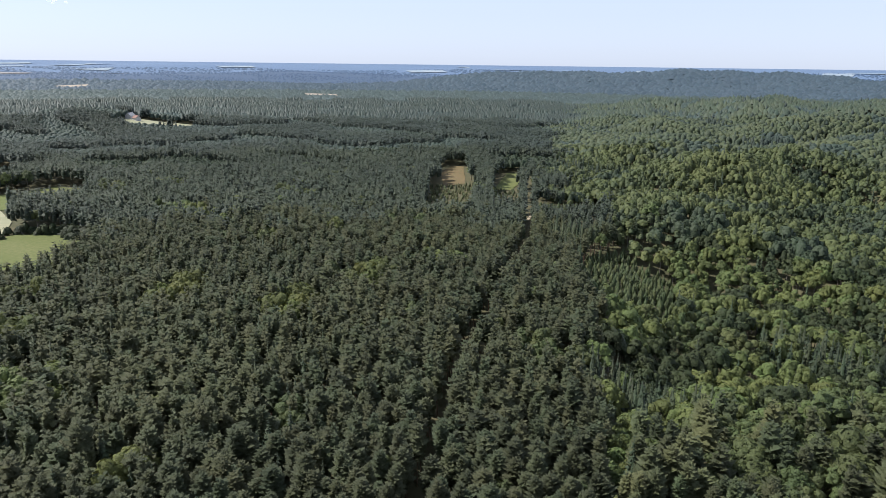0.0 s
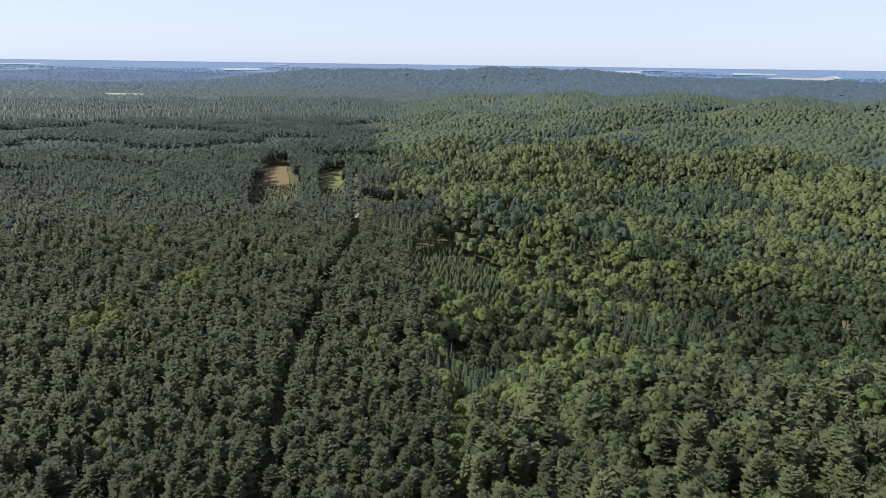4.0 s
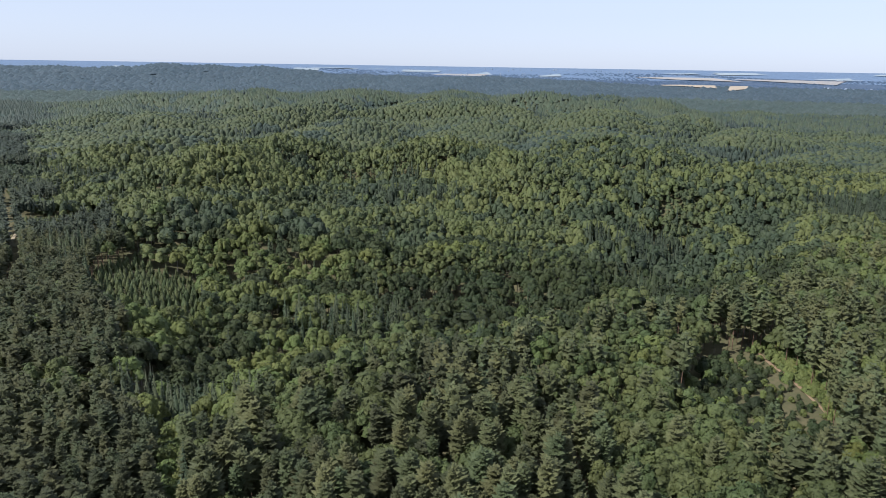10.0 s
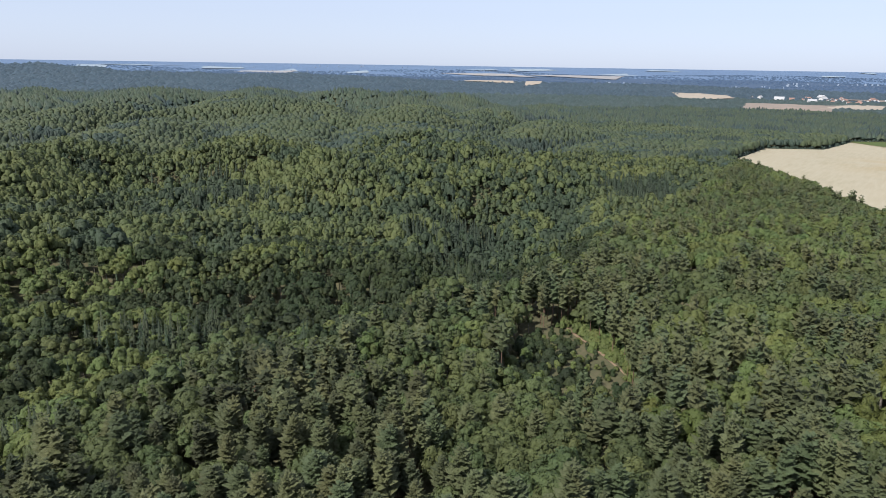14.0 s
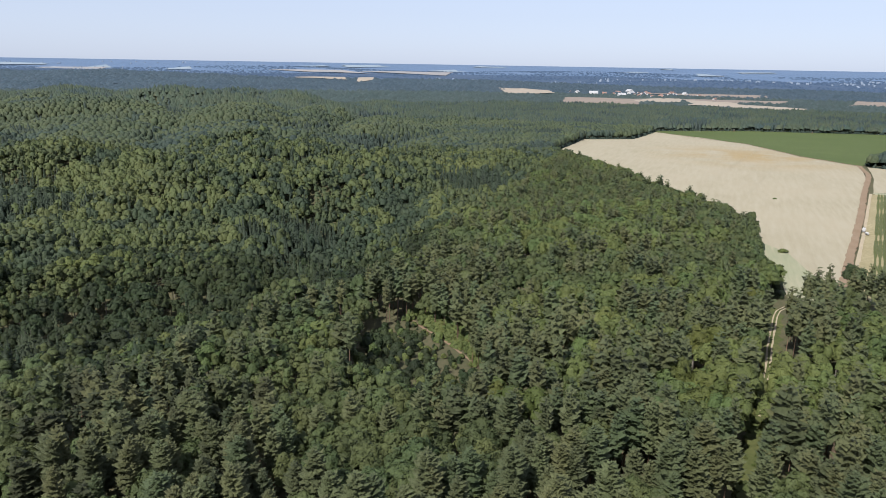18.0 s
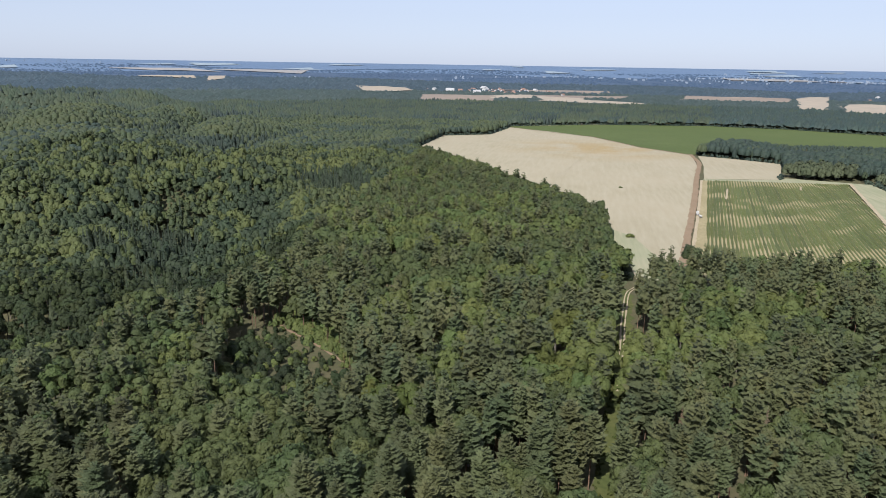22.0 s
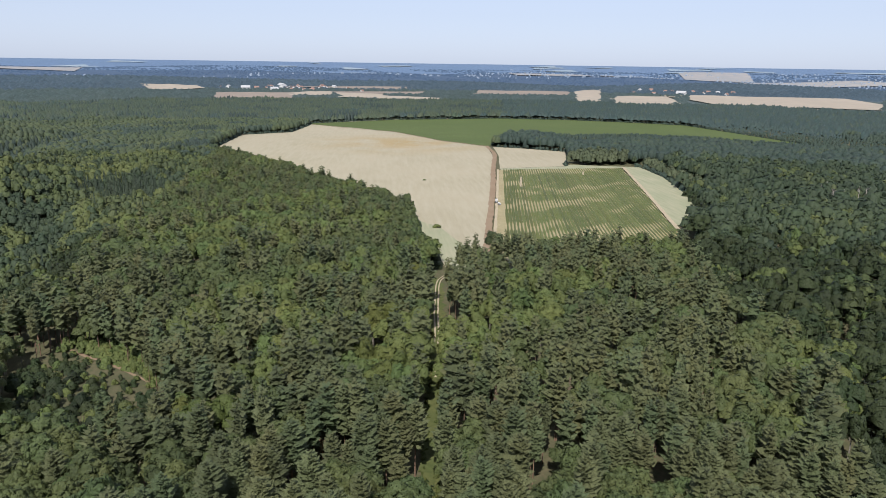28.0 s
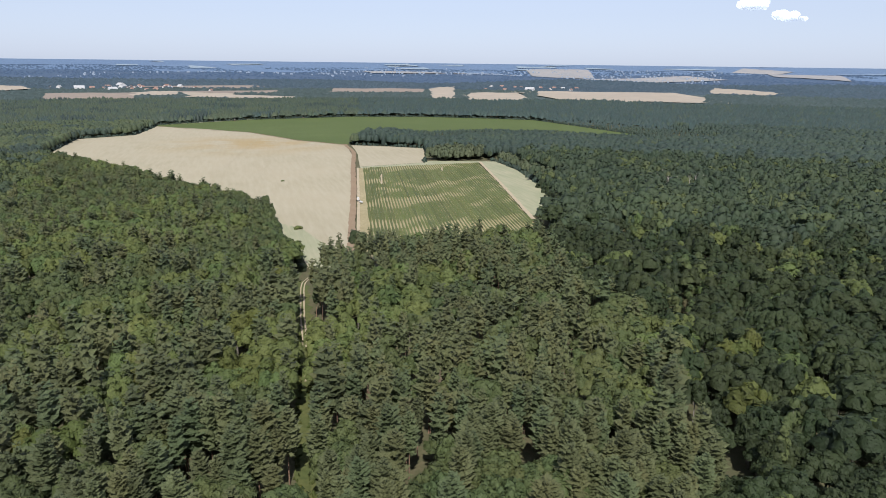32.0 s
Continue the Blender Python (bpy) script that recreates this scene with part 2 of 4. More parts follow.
# a faint glow is added to the cloud, in place of scattered sunlight
cbs.inputs["Emission Color"].default_value, cbs.inputs["Emission Strength"].default_value = (0.8, 0.86, 0.95, 1), 0.3
cmix, cclear = cnodes.new("ShaderNodeMixShader"), cnodes.new("ShaderNodeBsdfTransparent")
cnt.links.new(steps(cnt, grain(cnt, 0.014, 3, 0.5), 0.3, 0.72), cmix.inputs[0])
cnt.links.new(cclear.outputs[0], cmix.inputs[1])
cnt.links.new(cbs.outputs[0], cmix.inputs[2])
cnt.links.new(cmix.outputs[0], cnodes["Material Output"].inputs["Surface"])
# distant blocks: blue haze is mixed into their wall colour
M_TOWN = soil("hazed_pale_blocks", (0.15, 0.185, 0.24), (0.22, 0.245, 0.29), (0.125, 0.165, 0.225), 0.02, 0.1)
M_ROW = foliage("row_crop", (0.112, 0.130, 0.034), (0.136, 0.154, 0.042), (0.155, 0.168, 0.05), 0.1, depth=0.4, hue=0.2)


# ---- terrain ----
def smooth(x, lo, hi):
    s = np.clip((np.asarray(x, float) - lo) / (hi - lo), 0, 1)
    return s * s * (3 - 2 * s)


def heading(x, y):
    return np.degrees(np.arctan2(x, y))


def folds(x, y):
    """The ridges and ravines under the leafy wood."""
    bend = 1.2 * np.sin((x - y) / 150) + 0.5 * np.sin((x + 0.4 * y) / 61)
    return (34.0 * np.abs(np.sin((0.7 * x + 1.1 * y) / 118 + bend)) - 20.0 + 18.0 * np.abs(np.sin((x - 0.8 * y) / 95 + 1.0 + 0.6 * np.sin(y / 80))) - 10.0
            + 3.0 * np.sin(x / 31 + y / 27 + 1.1 * np.sin(x / 57)))


def hills(x, y):
    """Height of the ground: level by the fields, rolling under the leafy wood, a ridge past it, and land that climbs to the horizon."""
    x, y = np.asarray(x, float), np.asarray(y, float)
    r, a = np.hypot(x, y), heading(x, y)
    z = folds(x, y) * smooth(a, 8, 20) * (1 - smooth(a, 58, 74)) * smooth(r, 260, 620)
    past = r - np.interp(a, [17.5, 23.7, 42.0, 60.9, 66.8, 68.2, 71.7], [199, 224, 256, 335, 365, 450, 548])  # the valley past the near pines
    z -= 21.0 * smooth(a, 12, 22) * (1 - smooth(a, 62, 70)) * smooth(past, -5, 70) * (1 - smooth(past, 170, 420))
    z += 30.0 * smooth(a, 8, 22) * (1 - smooth(a, 48, 64)) * smooth(r, 900, 1650)
    z += 2.5 * np.sin(x / 140 + 1) * np.cos(y / 170) * smooth(r, 200, 500)
    z += 26.0 * np.exp(-((x + 640) ** 2 + (y - 1230) ** 2) / 170.0 ** 2)
    rise = 120.0 - r * np.tan(np.radians(np.interp(r, [0, 2000, 2300, 3000, 4000, 4900], [3.4, 3.3, 2.75, 1.75, 0.75, 0.06])))
    rise += (7 * np.sin(r / 130 + 2.2 * np.sin(a / 9.0)) + 6 * np.sin(a / 3.7 + r / 230)) * smooth(r, 2600, 3200) * (1 - smooth(r, 4300, 4850))
    crest = np.interp(a, [-4, 6, 18, 36, 54, 66], [0.0, 0.85, 1.0, 0.75, 0.35, 0.0])  # a long wooded ridge before the horizon
    rise += 3300.0 * np.tan(np.radians(crest)) * smooth(r, 2650, 3300) * (1 - smooth(r, 3300, 3750)) * (1 + 0.06 * np.sin(a / 1.3) + 0.05 * np.sin(a / 0.57 + 1))
    dip = -22 * smooth(r, 1750, 2050) * (1 - smooth(r, 2300, 2800)) * smooth(a, 5, 20) * (1 - smooth(a, 60, 75))
    w = smooth(r, 1950, 2450)
    return z * (1 - w) + rise * w + dip


def mesh_of(name, co, tri, mats, tint=None, slot=None):
    """One mesh from arrays of places and triangles."""
    me = bpy.data.meshes.new(name)
    co, tri = np.asarray(co, np.float32), np.asarray(tri, np.int32)
    me.vertices.add(len(co))
    me.vertices.foreach_set("co", co.ravel())
    k = tri.shape[1]
    me.loops.add(tri.size)
    me.loops.foreach_set("vertex_index", tri.ravel())
    me.polygons.add(len(tri))
    me.polygons.foreach_set("loop_start", np.arange(0, tri.size, k, dtype=np.int32))
    for m in mats:
        me.materials.append(m)
    if slot is not None:
        me.polygons.foreach_set("material_index", np.asarray(slot, np.int32))
    if tint is not None:
        me.attributes.new("tint", "FLOAT", "FACE").data.foreach_set("value", np.asarray(tint, np.float32))
    me.update(calc_edges=True)
    return me


def grid_faces(n, m, wrap=False):
    i, j = np.meshgrid(np.arange(n - (0 if wrap else 1)), np.arange(m - 1), indexing="ij")
    i2 = (i + 1) % n
    return np.stack([i * m + j, i * m + j + 1, i2 * m + j + 1, i2 * m + j], -1).reshape(-1, 4)[:, ::-1]


FAR_RINGS = [2150, 2700, 3300, 3900]


# the ground: one sheet round the eye to the horizon
ga = np.radians(np.concatenate([np.arange(-45, 150, 0.75), np.arange(150, 315, 5.0)]))
gr = np.concatenate([[0.01], np.geomspace(20, 1900, 90), np.geomspace(1950, 4900, 130)])
GA, GR = np.meshgrid(ga, gr, indexing="ij")
GX, GY = GR * np.sin(GA), GR * np.cos(GA)
gz = hills(GX, GY)
# past 2150 m the sheet takes the haze-blue materials, ring by ring
ground = new("ground", mesh_of("ground", np.stack([GX, GY, gz], -1).reshape(-1, 3), grid_faces(len(ga), len(gr), True), [M_FLOOR] + M_HAZED_FAR,
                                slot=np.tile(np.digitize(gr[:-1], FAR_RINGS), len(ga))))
ground.data.polygons.foreach_set("use_smooth", np.ones(len(ground.data.polygons), bool))
tagged(ground, "dark forest floor of needles, moss and leaf litter", "ground", kind="structure")


# ---- land use, in plan ----
WHEAT = [(402, -42), (440, -31), (560, -27), (610, 0), (720, 75), (830, 150), (950, 225), (1010, 226), (1190, 224), (1245, 150), (1330, 140), (1417, 131), (1350, 40), (1270, -28), (1100, -97), (1023, -159), (960, -155), (905, -150), (800, -131), (611, -99.5), (472, -74.5), (405, -62)]
WHEAT_2 = [(1018, -168), (1000, -215), (971, -264), (875, -240), (826, -224), (806, -142), (908, -158)]
STRIP = [(805, -140), (826, -226), (842, -236), (824, -318), (745, -315), (642, -295), (500, -256), (515, -228), (660, -262), (816, -294), (797, -142)]
PLOT = [(797, -139), (808, -215), (817, -292), (660, -260), (525, -230), (415, -208), (412, -76), (472, -80), (611, -105)]
GREEN = [(1440, 134), (1500, 40), (1540, -38), (1580, -264), (1540, -409), (1397, -625), (1230, -662), (1060, -702), (1090, -640), (1160, -560), (1200, -450), (1190, -350), (1120, -230), (1056, -172), (1023, -163), (1100, -99), (1270, -30), (1419, 129)]
MEADOW = [(-300, 270), (-224, 335), (-216, 385), (-222, 440), (-263, 468), (-297, 468), (-299, 456), (-372, 428), (-420, 380)]
MEADOW_5 = [(-354, 546), (-322, 536), (-296, 552), (-326, 640), (-369, 660), (-393, 612), (-450, 570), (-425, 524)]
TAN_PATCH = [(-300, 460), (-321, 505), (-352, 543), (-423, 521), (-480, 480), (-374, 430)]
MEADOW_2 = [(-780, 1105), (-675, 1138), (-672, 1262), (-820, 1310)]
MEADOW_3 = [(-548, 1140), (-426, 1182), (-448, 1290), (-560, 1262)]
MEADOW_4 = [(-470, 690), (-425, 712), (-430, 765), (-530, 765)]
CLEARING = [(0, 705), (22, 722), (24, 838), (8, 842), (-4, 780)]
CLEARING_2 = [(50, 690), (68, 690), (97, 788), (72, 795)]
RIDE = [(-12, 118), (-8, 145), (4, 241), (17, 294), (58, 464), (75, 604), (90, 720)]
LANE = [(120, -10), (180, -14), (220, -18), (268, -23), (292, -25), (338, -30), (386, -33), (404, -48)]
DIRT = [(1030, -160), (985, -158), (945, -158), (905, -152), (800, -133), (700, -117), (611, -101), (472, -76), (398, -62)]
PATH = [(290, 133), (282, 123), (272, 108), (261, 96), (254, 88)]
FIELDS = [WHEAT, WHEAT_2, STRIP, PLOT, GREEN, MEADOW, CLEARING, CLEARING_2, MEADOW_2, MEADOW_3, MEADOW_4, MEADOW_5, TAN_PATCH]


def out(el):
    """How far off the climbing land shows at an angle under the horizon."""
    return float(np.interp(-el, [-3.3, -2.75, -1.75, -0.75, -0.06], [2000, 2300, 3000, 4000, 4900]))


# far fields: first and last heading, and the lower and upper edge as angles under the horizon
FAR_TAN = [(83.0, 86.5, 2.6, 2.36), (86.8, 90.5, 2.72, 2.45), (90.0, 95.0, 2.8, 2.66), (72.7, 76.6, 2.2, 1.85), (105.6, 107.7, 2.85, 1.95), (108.7, 113.3, 3.0, 2.3), (114.2, 127.0, 2.75, 2.1), (121.0, 127.6, 3.05, 2.88), (127.2, 131.8, 2.05, 1.7)]
FAR_BROWN = [(77.5, 83.4, 2.8, 2.42), (86.0, 93.8, 2.44, 2.3), (97.8, 105.3, 2.38, 2.1), (83.5, 92.0, 2.05, 1.92)]
FAR_PALE = [(113.5, 118.3, 0.9, 0.45), (128.8, 132.2, 0.45, 0.25), (131.0, 136.0, 0.87, 0.62), (100.7, 106.5, 1.0, 0.82), (107.5, 113.0, 1.02, 0.8), (118.5, 126.9, 1.1, 0.92), (61.1, 62.4, 1.55, 1.38), (55.4, 61.0, 0.82, 0.7), (61.5, 68.4, 0.84, 0.72),
            (38.5, 42.6, 0.68, 0.52), (56.3, 60.2, 1.46, 1.40), (-26.6, -22.7, 1.06, 0.88), (-28.6, -26.4, 1.84, 1.64), (-11.1, -8.4, 2.52, 2.42), (-4.4, -1.5, 0.92, 0.8), (-0.8, 2.3, 0.9, 0.81), (-36.0, -30.0, 1.0, 0.9)]
FAR_FIELDS = [(a0, a1, out(lo) - 40, out(hi)) for a0, a1, lo, hi in FAR_TAN + FAR_BROWN + FAR_PALE]


def inside(poly, x, y):
    x, y = np.asarray(x, float), np.asarray(y, float)
    r = np.zeros(x.shape, bool)
    for (x0, y0), (x1, y1) in zip(poly, poly[1:] + poly[:1]):
        hit = (y0 > y) != (y1 > y)
        r ^= hit & (x < (x1 - x0) * (y - y0) / ((y1 - y0) or 1e-9) + x0)
    return r


def off_line(line, x, y):
    d = np.full(np.shape(x), 1e9)
    for (x0, y0), (x1, y1) in zip(line, line[1:]):
        ux, uy = x1 - x0, y1 - y0
        s = np.clip(((x - x0) * ux + (y - y0) * uy) / (ux * ux + uy * uy), 0, 1)
        d = np.minimum(d, np.hypot(x - x0 - s * ux, y - y0 - s * uy))
    return d


def patches(x, y, scale, seed):
    """Slow noise between 0 and 1."""
    k = seed * 1.7
    v = np.sin(x / scale + 1.9 * np.sin(y / scale * 0.83 + k) + k) + np.sin(y / scale * 1.13 + 1.7 * np.sin(x / scale * 0.71 - k) + 2 * k) + 0.7 * np.sin((x + y) / scale * 1.9 + k)
    return np.clip(v / 5.4 + 0.5, 0, 1)


def sheet(name, poly, m, lift, step, label, category):
    """A field: a sheet over the ground within an outline, with a slightly ragged rim."""
    bm = bmesh.new()
    pts = []
    for (x0, y0), (x1, y1) in zip(poly, poly[1:] + poly[:1]):
        n = max(1, int(math.hypot(x1 - x0, y1 - y0) / step))
        for k in range(n):
            s = k / n
            pts.append((x0 + (x1 - x0) * s + random.uniform(-0.6, 0.6), y0 + (y1 - y0) * s + random.uniform(-0.6, 0.6)))
    f = bm.faces.new([bm.verts.new((x, y, 0)) for x, y in pts])
    xs, ys = [p[0] for p in pts], [p[1] for p in pts]
    for k in range(1, int((max(xs) - min(xs)) / step)):
        g = bm.verts[:] + bm.edges[:] + bm.faces[:]
        bmesh.ops.bisect_plane(bm, geom=g, plane_co=(min(xs) + k * step, 0, 0), plane_no=(1, 0, 0))
    for k in range(1, int((max(ys) - min(ys)) / step)):
        g = bm.verts[:] + bm.edges[:] + bm.faces[:]
        bmesh.ops.bisect_plane(bm, geom=g, plane_co=(0, min(ys) + k * step, 0), plane_no=(0, 1, 0))
    bmesh.ops.triangulate(bm, faces=bm.faces)
    bm.normal_update()
    if sum(f.normal.z for f in bm.faces) < 0:
        bmesh.ops.reverse_faces(bm, faces=bm.faces)
    co = np.array([v.co for v in bm.verts])
    z = hills(co[:, 0], co[:, 1]) + lift
    for v, h in zip(bm.verts, z):
        v.co.z = h
    me = bpy.data.meshes.new(name)
    bm.to_mesh(me)
    bm.free()
    me.materials.append(m)
    return tagged(new(name, me), label, category, kind="structure")


sheet("wheat_field", WHEAT, M_WHEAT, 0.7, 45, "pale ripe wheat field with tramlines between the woods", "field")
sheet("wheat_field", WHEAT_2, M_WHEAT, 0.7, 45, "pale ripe wheat beside the dirt track", "field")
sheet("grass_strip", STRIP, M_PALE, 0.6, 45, "pale dry grass strip round the crop plot", "field")
plot = sheet("crop_plot", PLOT, M_PLOT, 0.5, 45, "bare pale soil of the row-crop plot", "field")
sheet("green_field", GREEN, M_GREEN, 0.6, 60, "green crop field in front of the far wood", "field")
sheet("meadow", MEADOW, M_GRASS, 0.6, 45, "light green mown meadow at the wood's edge", "field")
sheet("meadow", MEADOW_5, M_GRASS, 0.6, 45, "light green meadow behind a dark copse", "field")
sheet("stubble_field", TAN_PATCH, M_PALE, 0.6, 45, "dry tan grass between two meadows", "field")
sheet("meadow", MEADOW_2, M_PALE, 0.6, 45, "pale stubble field beyond the pines", "field")
sheet("meadow", MEADOW_3, M_PALE, 0.6, 45, "pale stubble field by the farm", "field")
sheet("meadow", MEADOW_4, M_GRASS, 0.6, 45, "green meadow between wood strips", "field")
sheet("forest_clearing", CLEARING, M_BRACKEN, 0.6, 30, "brown bracken clearing in the pine wood", "clearing")
sheet("forest_clearing", CLEARING_2, M_GRASS, 0.6, 30, "small green clearing in the pine wood", "clearing")


# ---- trees ----
rng = np.random.default_rng(7)


def tufts(c, axis, rad, seed, ray=0.0, spread=0.32):
    """Clumps of leaves: four ragged blades at each place of c, flat across axis; ray: how far they point outwards from the stem."""
    g = np.random.default_rng(seed)
    n = len(c)
    c, axis = np.repeat(np.asarray(c, float), 4, 0), np.repeat(np.asarray(axis, float), 4, 0)
    rad = np.repeat(np.broadcast_to(rad, n), 4) * g.uniform(0.65, 1.3, 4 * n)
    c = c + g.normal(0, 0.34, (4 * n, 3)) * rad[:, None] * [1, 1, 0.7]
    axis = axis + g.normal(0, spread, (4 * n, 3))
    axis /= np.linalg.norm(axis, axis=1)[:, None]
    th = g.uniform(0, 6.283, 4 * n)
    d = np.stack([np.cos(th), np.sin(th), g.normal(0, 0.3, 4 * n)], -1)
    stem = np.hypot(c[:, 0], c[:, 1])[:, None] + 0.2
    d = d * (1 - ray) + ray * np.concatenate([c[:, :2] / stem, np.full((4 * n, 1), 0.12)], 1)
    d -= axis * (d * axis).sum(1)[:, None]
    d /= np.linalg.norm(d, axis=1)[:, None] + 1e-6
    side = np.cross(axis, d)
    co = np.empty((4 * n, 3, 3))
    wide = 0.62 * rad * g.uniform(0.7, 1.25, 4 * n)
    co[:, 0] = c - side * wide[:, None] - d * (0.5 * rad)[:, None]
    co[:, 1] = c + side * wide[:, None] - d * (0.35 * rad)[:, None]
    co[:, 2] = c + d * (1.05 * rad)[:, None]
    return co.reshape(-1, 3), np.arange(12 * n).reshape(-1, 3)


def tiered(H, foot, R, tiers, arms, rise, seed):
    """A conifer's crown: tiers of boughs round the stem, each one creased along its middle."""
    g = np.random.default_rng(seed)
    k = np.arange(tiers * arms)
    s = (k // arms + 0.5 + g.uniform(-0.42, 0.42, len(k))) / tiers
    th = (k % arms + g.uniform(-0.4, 0.4, len(k))) * 2 * math.pi / arms + (k // arms) * 1.9 + seed
    lop = 1 + 0.2 * np.sin(th + seed) + 0.12 * np.sin(3 * th + s * 9)
    q = R(s) * lop * g.uniform(0.72, 1.2, len(k))
    z = H * (foot + (0.985 - foot) * s) + g.normal(0, 0.25, len(k))
    w = np.maximum(q * math.pi / arms * 1.1, 0.26) * g.uniform(0.8, 1.25, len(k))
    d, e = np.stack([np.cos(th), np.sin(th)], -1), np.stack([-np.sin(th), np.cos(th)], -1)
    up = (rise(s) + g.normal(0, 0.16, len(k))) * q
    roll = g.normal(0, 0.2, len(k)) * w
    co = np.zeros((len(k), 4, 3))
    co[:, 0, :2], co[:, 0, 2] = d * (0.05 * q)[:, None], z + 0.22 * q
    co[:, 1, :2], co[:, 1, 2] = d * (0.66 * q)[:, None] - e * w[:, None], z + 0.6 * up - 0.24 * q - roll
    co[:, 2, :2], co[:, 2, 2] = d * (0.60 * q)[:, None] + e * w[:, None], z + 0.6 * up - 0.24 * q + roll
    co[:, 3, :2], co[:, 3, 2] = d * (1.08 * q)[:, None], z + up
    f = np.array([[0, 1, 3], [0, 3, 2]])
    return co.reshape(-1, 3), (np.arange(len(k))[:, None, None] * 4 + f[None]).reshape(-1, 3)


def core(levels, sides, seed):
    """The dense middle of a crown: rings of (radius, height), closed by the last one as a tip."""
    g = np.random.default_rng(seed + 7)
    co, tri = [], []
    for k, (r, z) in enumerate(levels[:-1]):
        for j in range(sides):
            t, q = 2 * math.pi * (j + 0.5 * k) / sides + seed, r * g.uniform(0.75, 1.25)
            co.append((q * math.cos(t), q * math.sin(t), z + r * g.uniform(-0.25, 0.25)))
        for j in range(sides if k else 0):
            a, b = (k - 1) * sides + j, (k - 1) * sides + (j + 1) % sides
            tri += [(a, b, a + sides), (b, b + sides, a + sides)]
    n = len(co)
    co.append((levels[-1][0] * g.uniform(-1, 1), levels[-1][0] * g.uniform(-1, 1), levels[-1][1]))
    tri += [(n - sides + j, n - sides + (j + 1) % sides, n) for j in range(sides)]
    return np.array(co), np.array(tri)


def joined(*parts):
    C, T, n = [], [], 0
    for c, t in parts:
        C.append(c), T.append(t + n)
        n += len(c)
    return np.concatenate(C), np.concatenate(T)


def domes(c, rad, tall, seed, drop=0.9):
    """Rounded heaps of leaves: a hanging skirt, a shoulder and a peak at each place of c."""
    g = np.random.default_rng(seed)
    c = np.asarray(c, float)
    n = len(c)
    rad, tall = np.broadcast_to(rad, n), np.broadcast_to(tall, n)
    co = np.zeros((n, 11, 3))
    spin = g.uniform(0, 6.28, n)
    for k in range(5):
        th = spin + k * math.pi * 0.4 + g.uniform(-0.3, 0.3, n)
        q = rad * g.uniform(0.85, 1.2, n)
        co[:, k] = c + np.stack([np.cos(th) * q, np.sin(th) * q, -drop * tall * g.uniform(0.6, 1.2, n)], -1)
        th = th + math.pi * 0.2
        q = rad * g.uniform(0.6, 0.86, n)
        co[:, 5 + k] = c + np.stack([np.cos(th) * q, np.sin(th) * q, tall * g.uniform(0.4, 0.72, n)], -1)
    co[:, 10] = c + np.stack([rad * g.uniform(-0.2, 0.2, n), rad * g.uniform(-0.2, 0.2, n), tall * g.uniform(0.92, 1.12, n)], -1)
    f = [(5 + k, 5 + (k + 1) % 5, 10) for k in range(5)]
    for k in range(5):
        j = (k + 1) % 5
        f += [(k, j, 5 + k), (j, 5 + j, 5 + k)]
    return co.reshape(-1, 3), (np.arange(n)[:, None, None] * 11 + np.array(f)[None]).reshape(-1, 3)


def leafy_crown(centre, wide, tall, m, rad, n, blade, seed, spread=0.25, drop=0.75):
    """A broad crown: m rounded boughs over a dome, and n clumps of leaf blades standing out of it."""
    g = np.random.default_rng(seed)
    k = np.arange(m)
    up = np.linspace(1.0, 0.05, m) if m > 1 else np.array([0.9])
    th = k * 2.399 + seed + g.uniform(-0.3, 0.3, m)
    flat = np.sqrt(np.clip(1 - up * up, 0, 1))
    d = np.stack([flat * np.cos(th), flat * np.sin(th), up], -1)
    scale = np.array((wide, wide, tall)) * g.uniform(0.85, 1.15, (m, 1))
    c = np.array(centre) + d * scale - (0, 0, 0.45 * rad)
    a = domes(c, rad * g.uniform(0.8, 1.25, m), rad * g.uniform(0.75, 1.1, m), seed, drop)
    if n == 0:
        return a
    own = np.arange(n) % m
    t2, u2 = np.arange(n) * 2.399 + g.uniform(0, 6.28), g.uniform(-0.1, 1.0, n)
    f2 = np.sqrt(np.clip(1 - u2 * u2, 0, 1))
    d2 = np.stack([f2 * np.cos(t2), f2 * np.sin(t2), u2], -1)
    b = tufts(c[own] + d2 * rad * 0.98, d2 + (0, 0, 0.25), blade, seed + 5, 0.0, spread)
    return joined(a, b)


TIERS = {0: (15, 13), 1: (10, 10), 2: (6, 8), 3: (4, 6)}


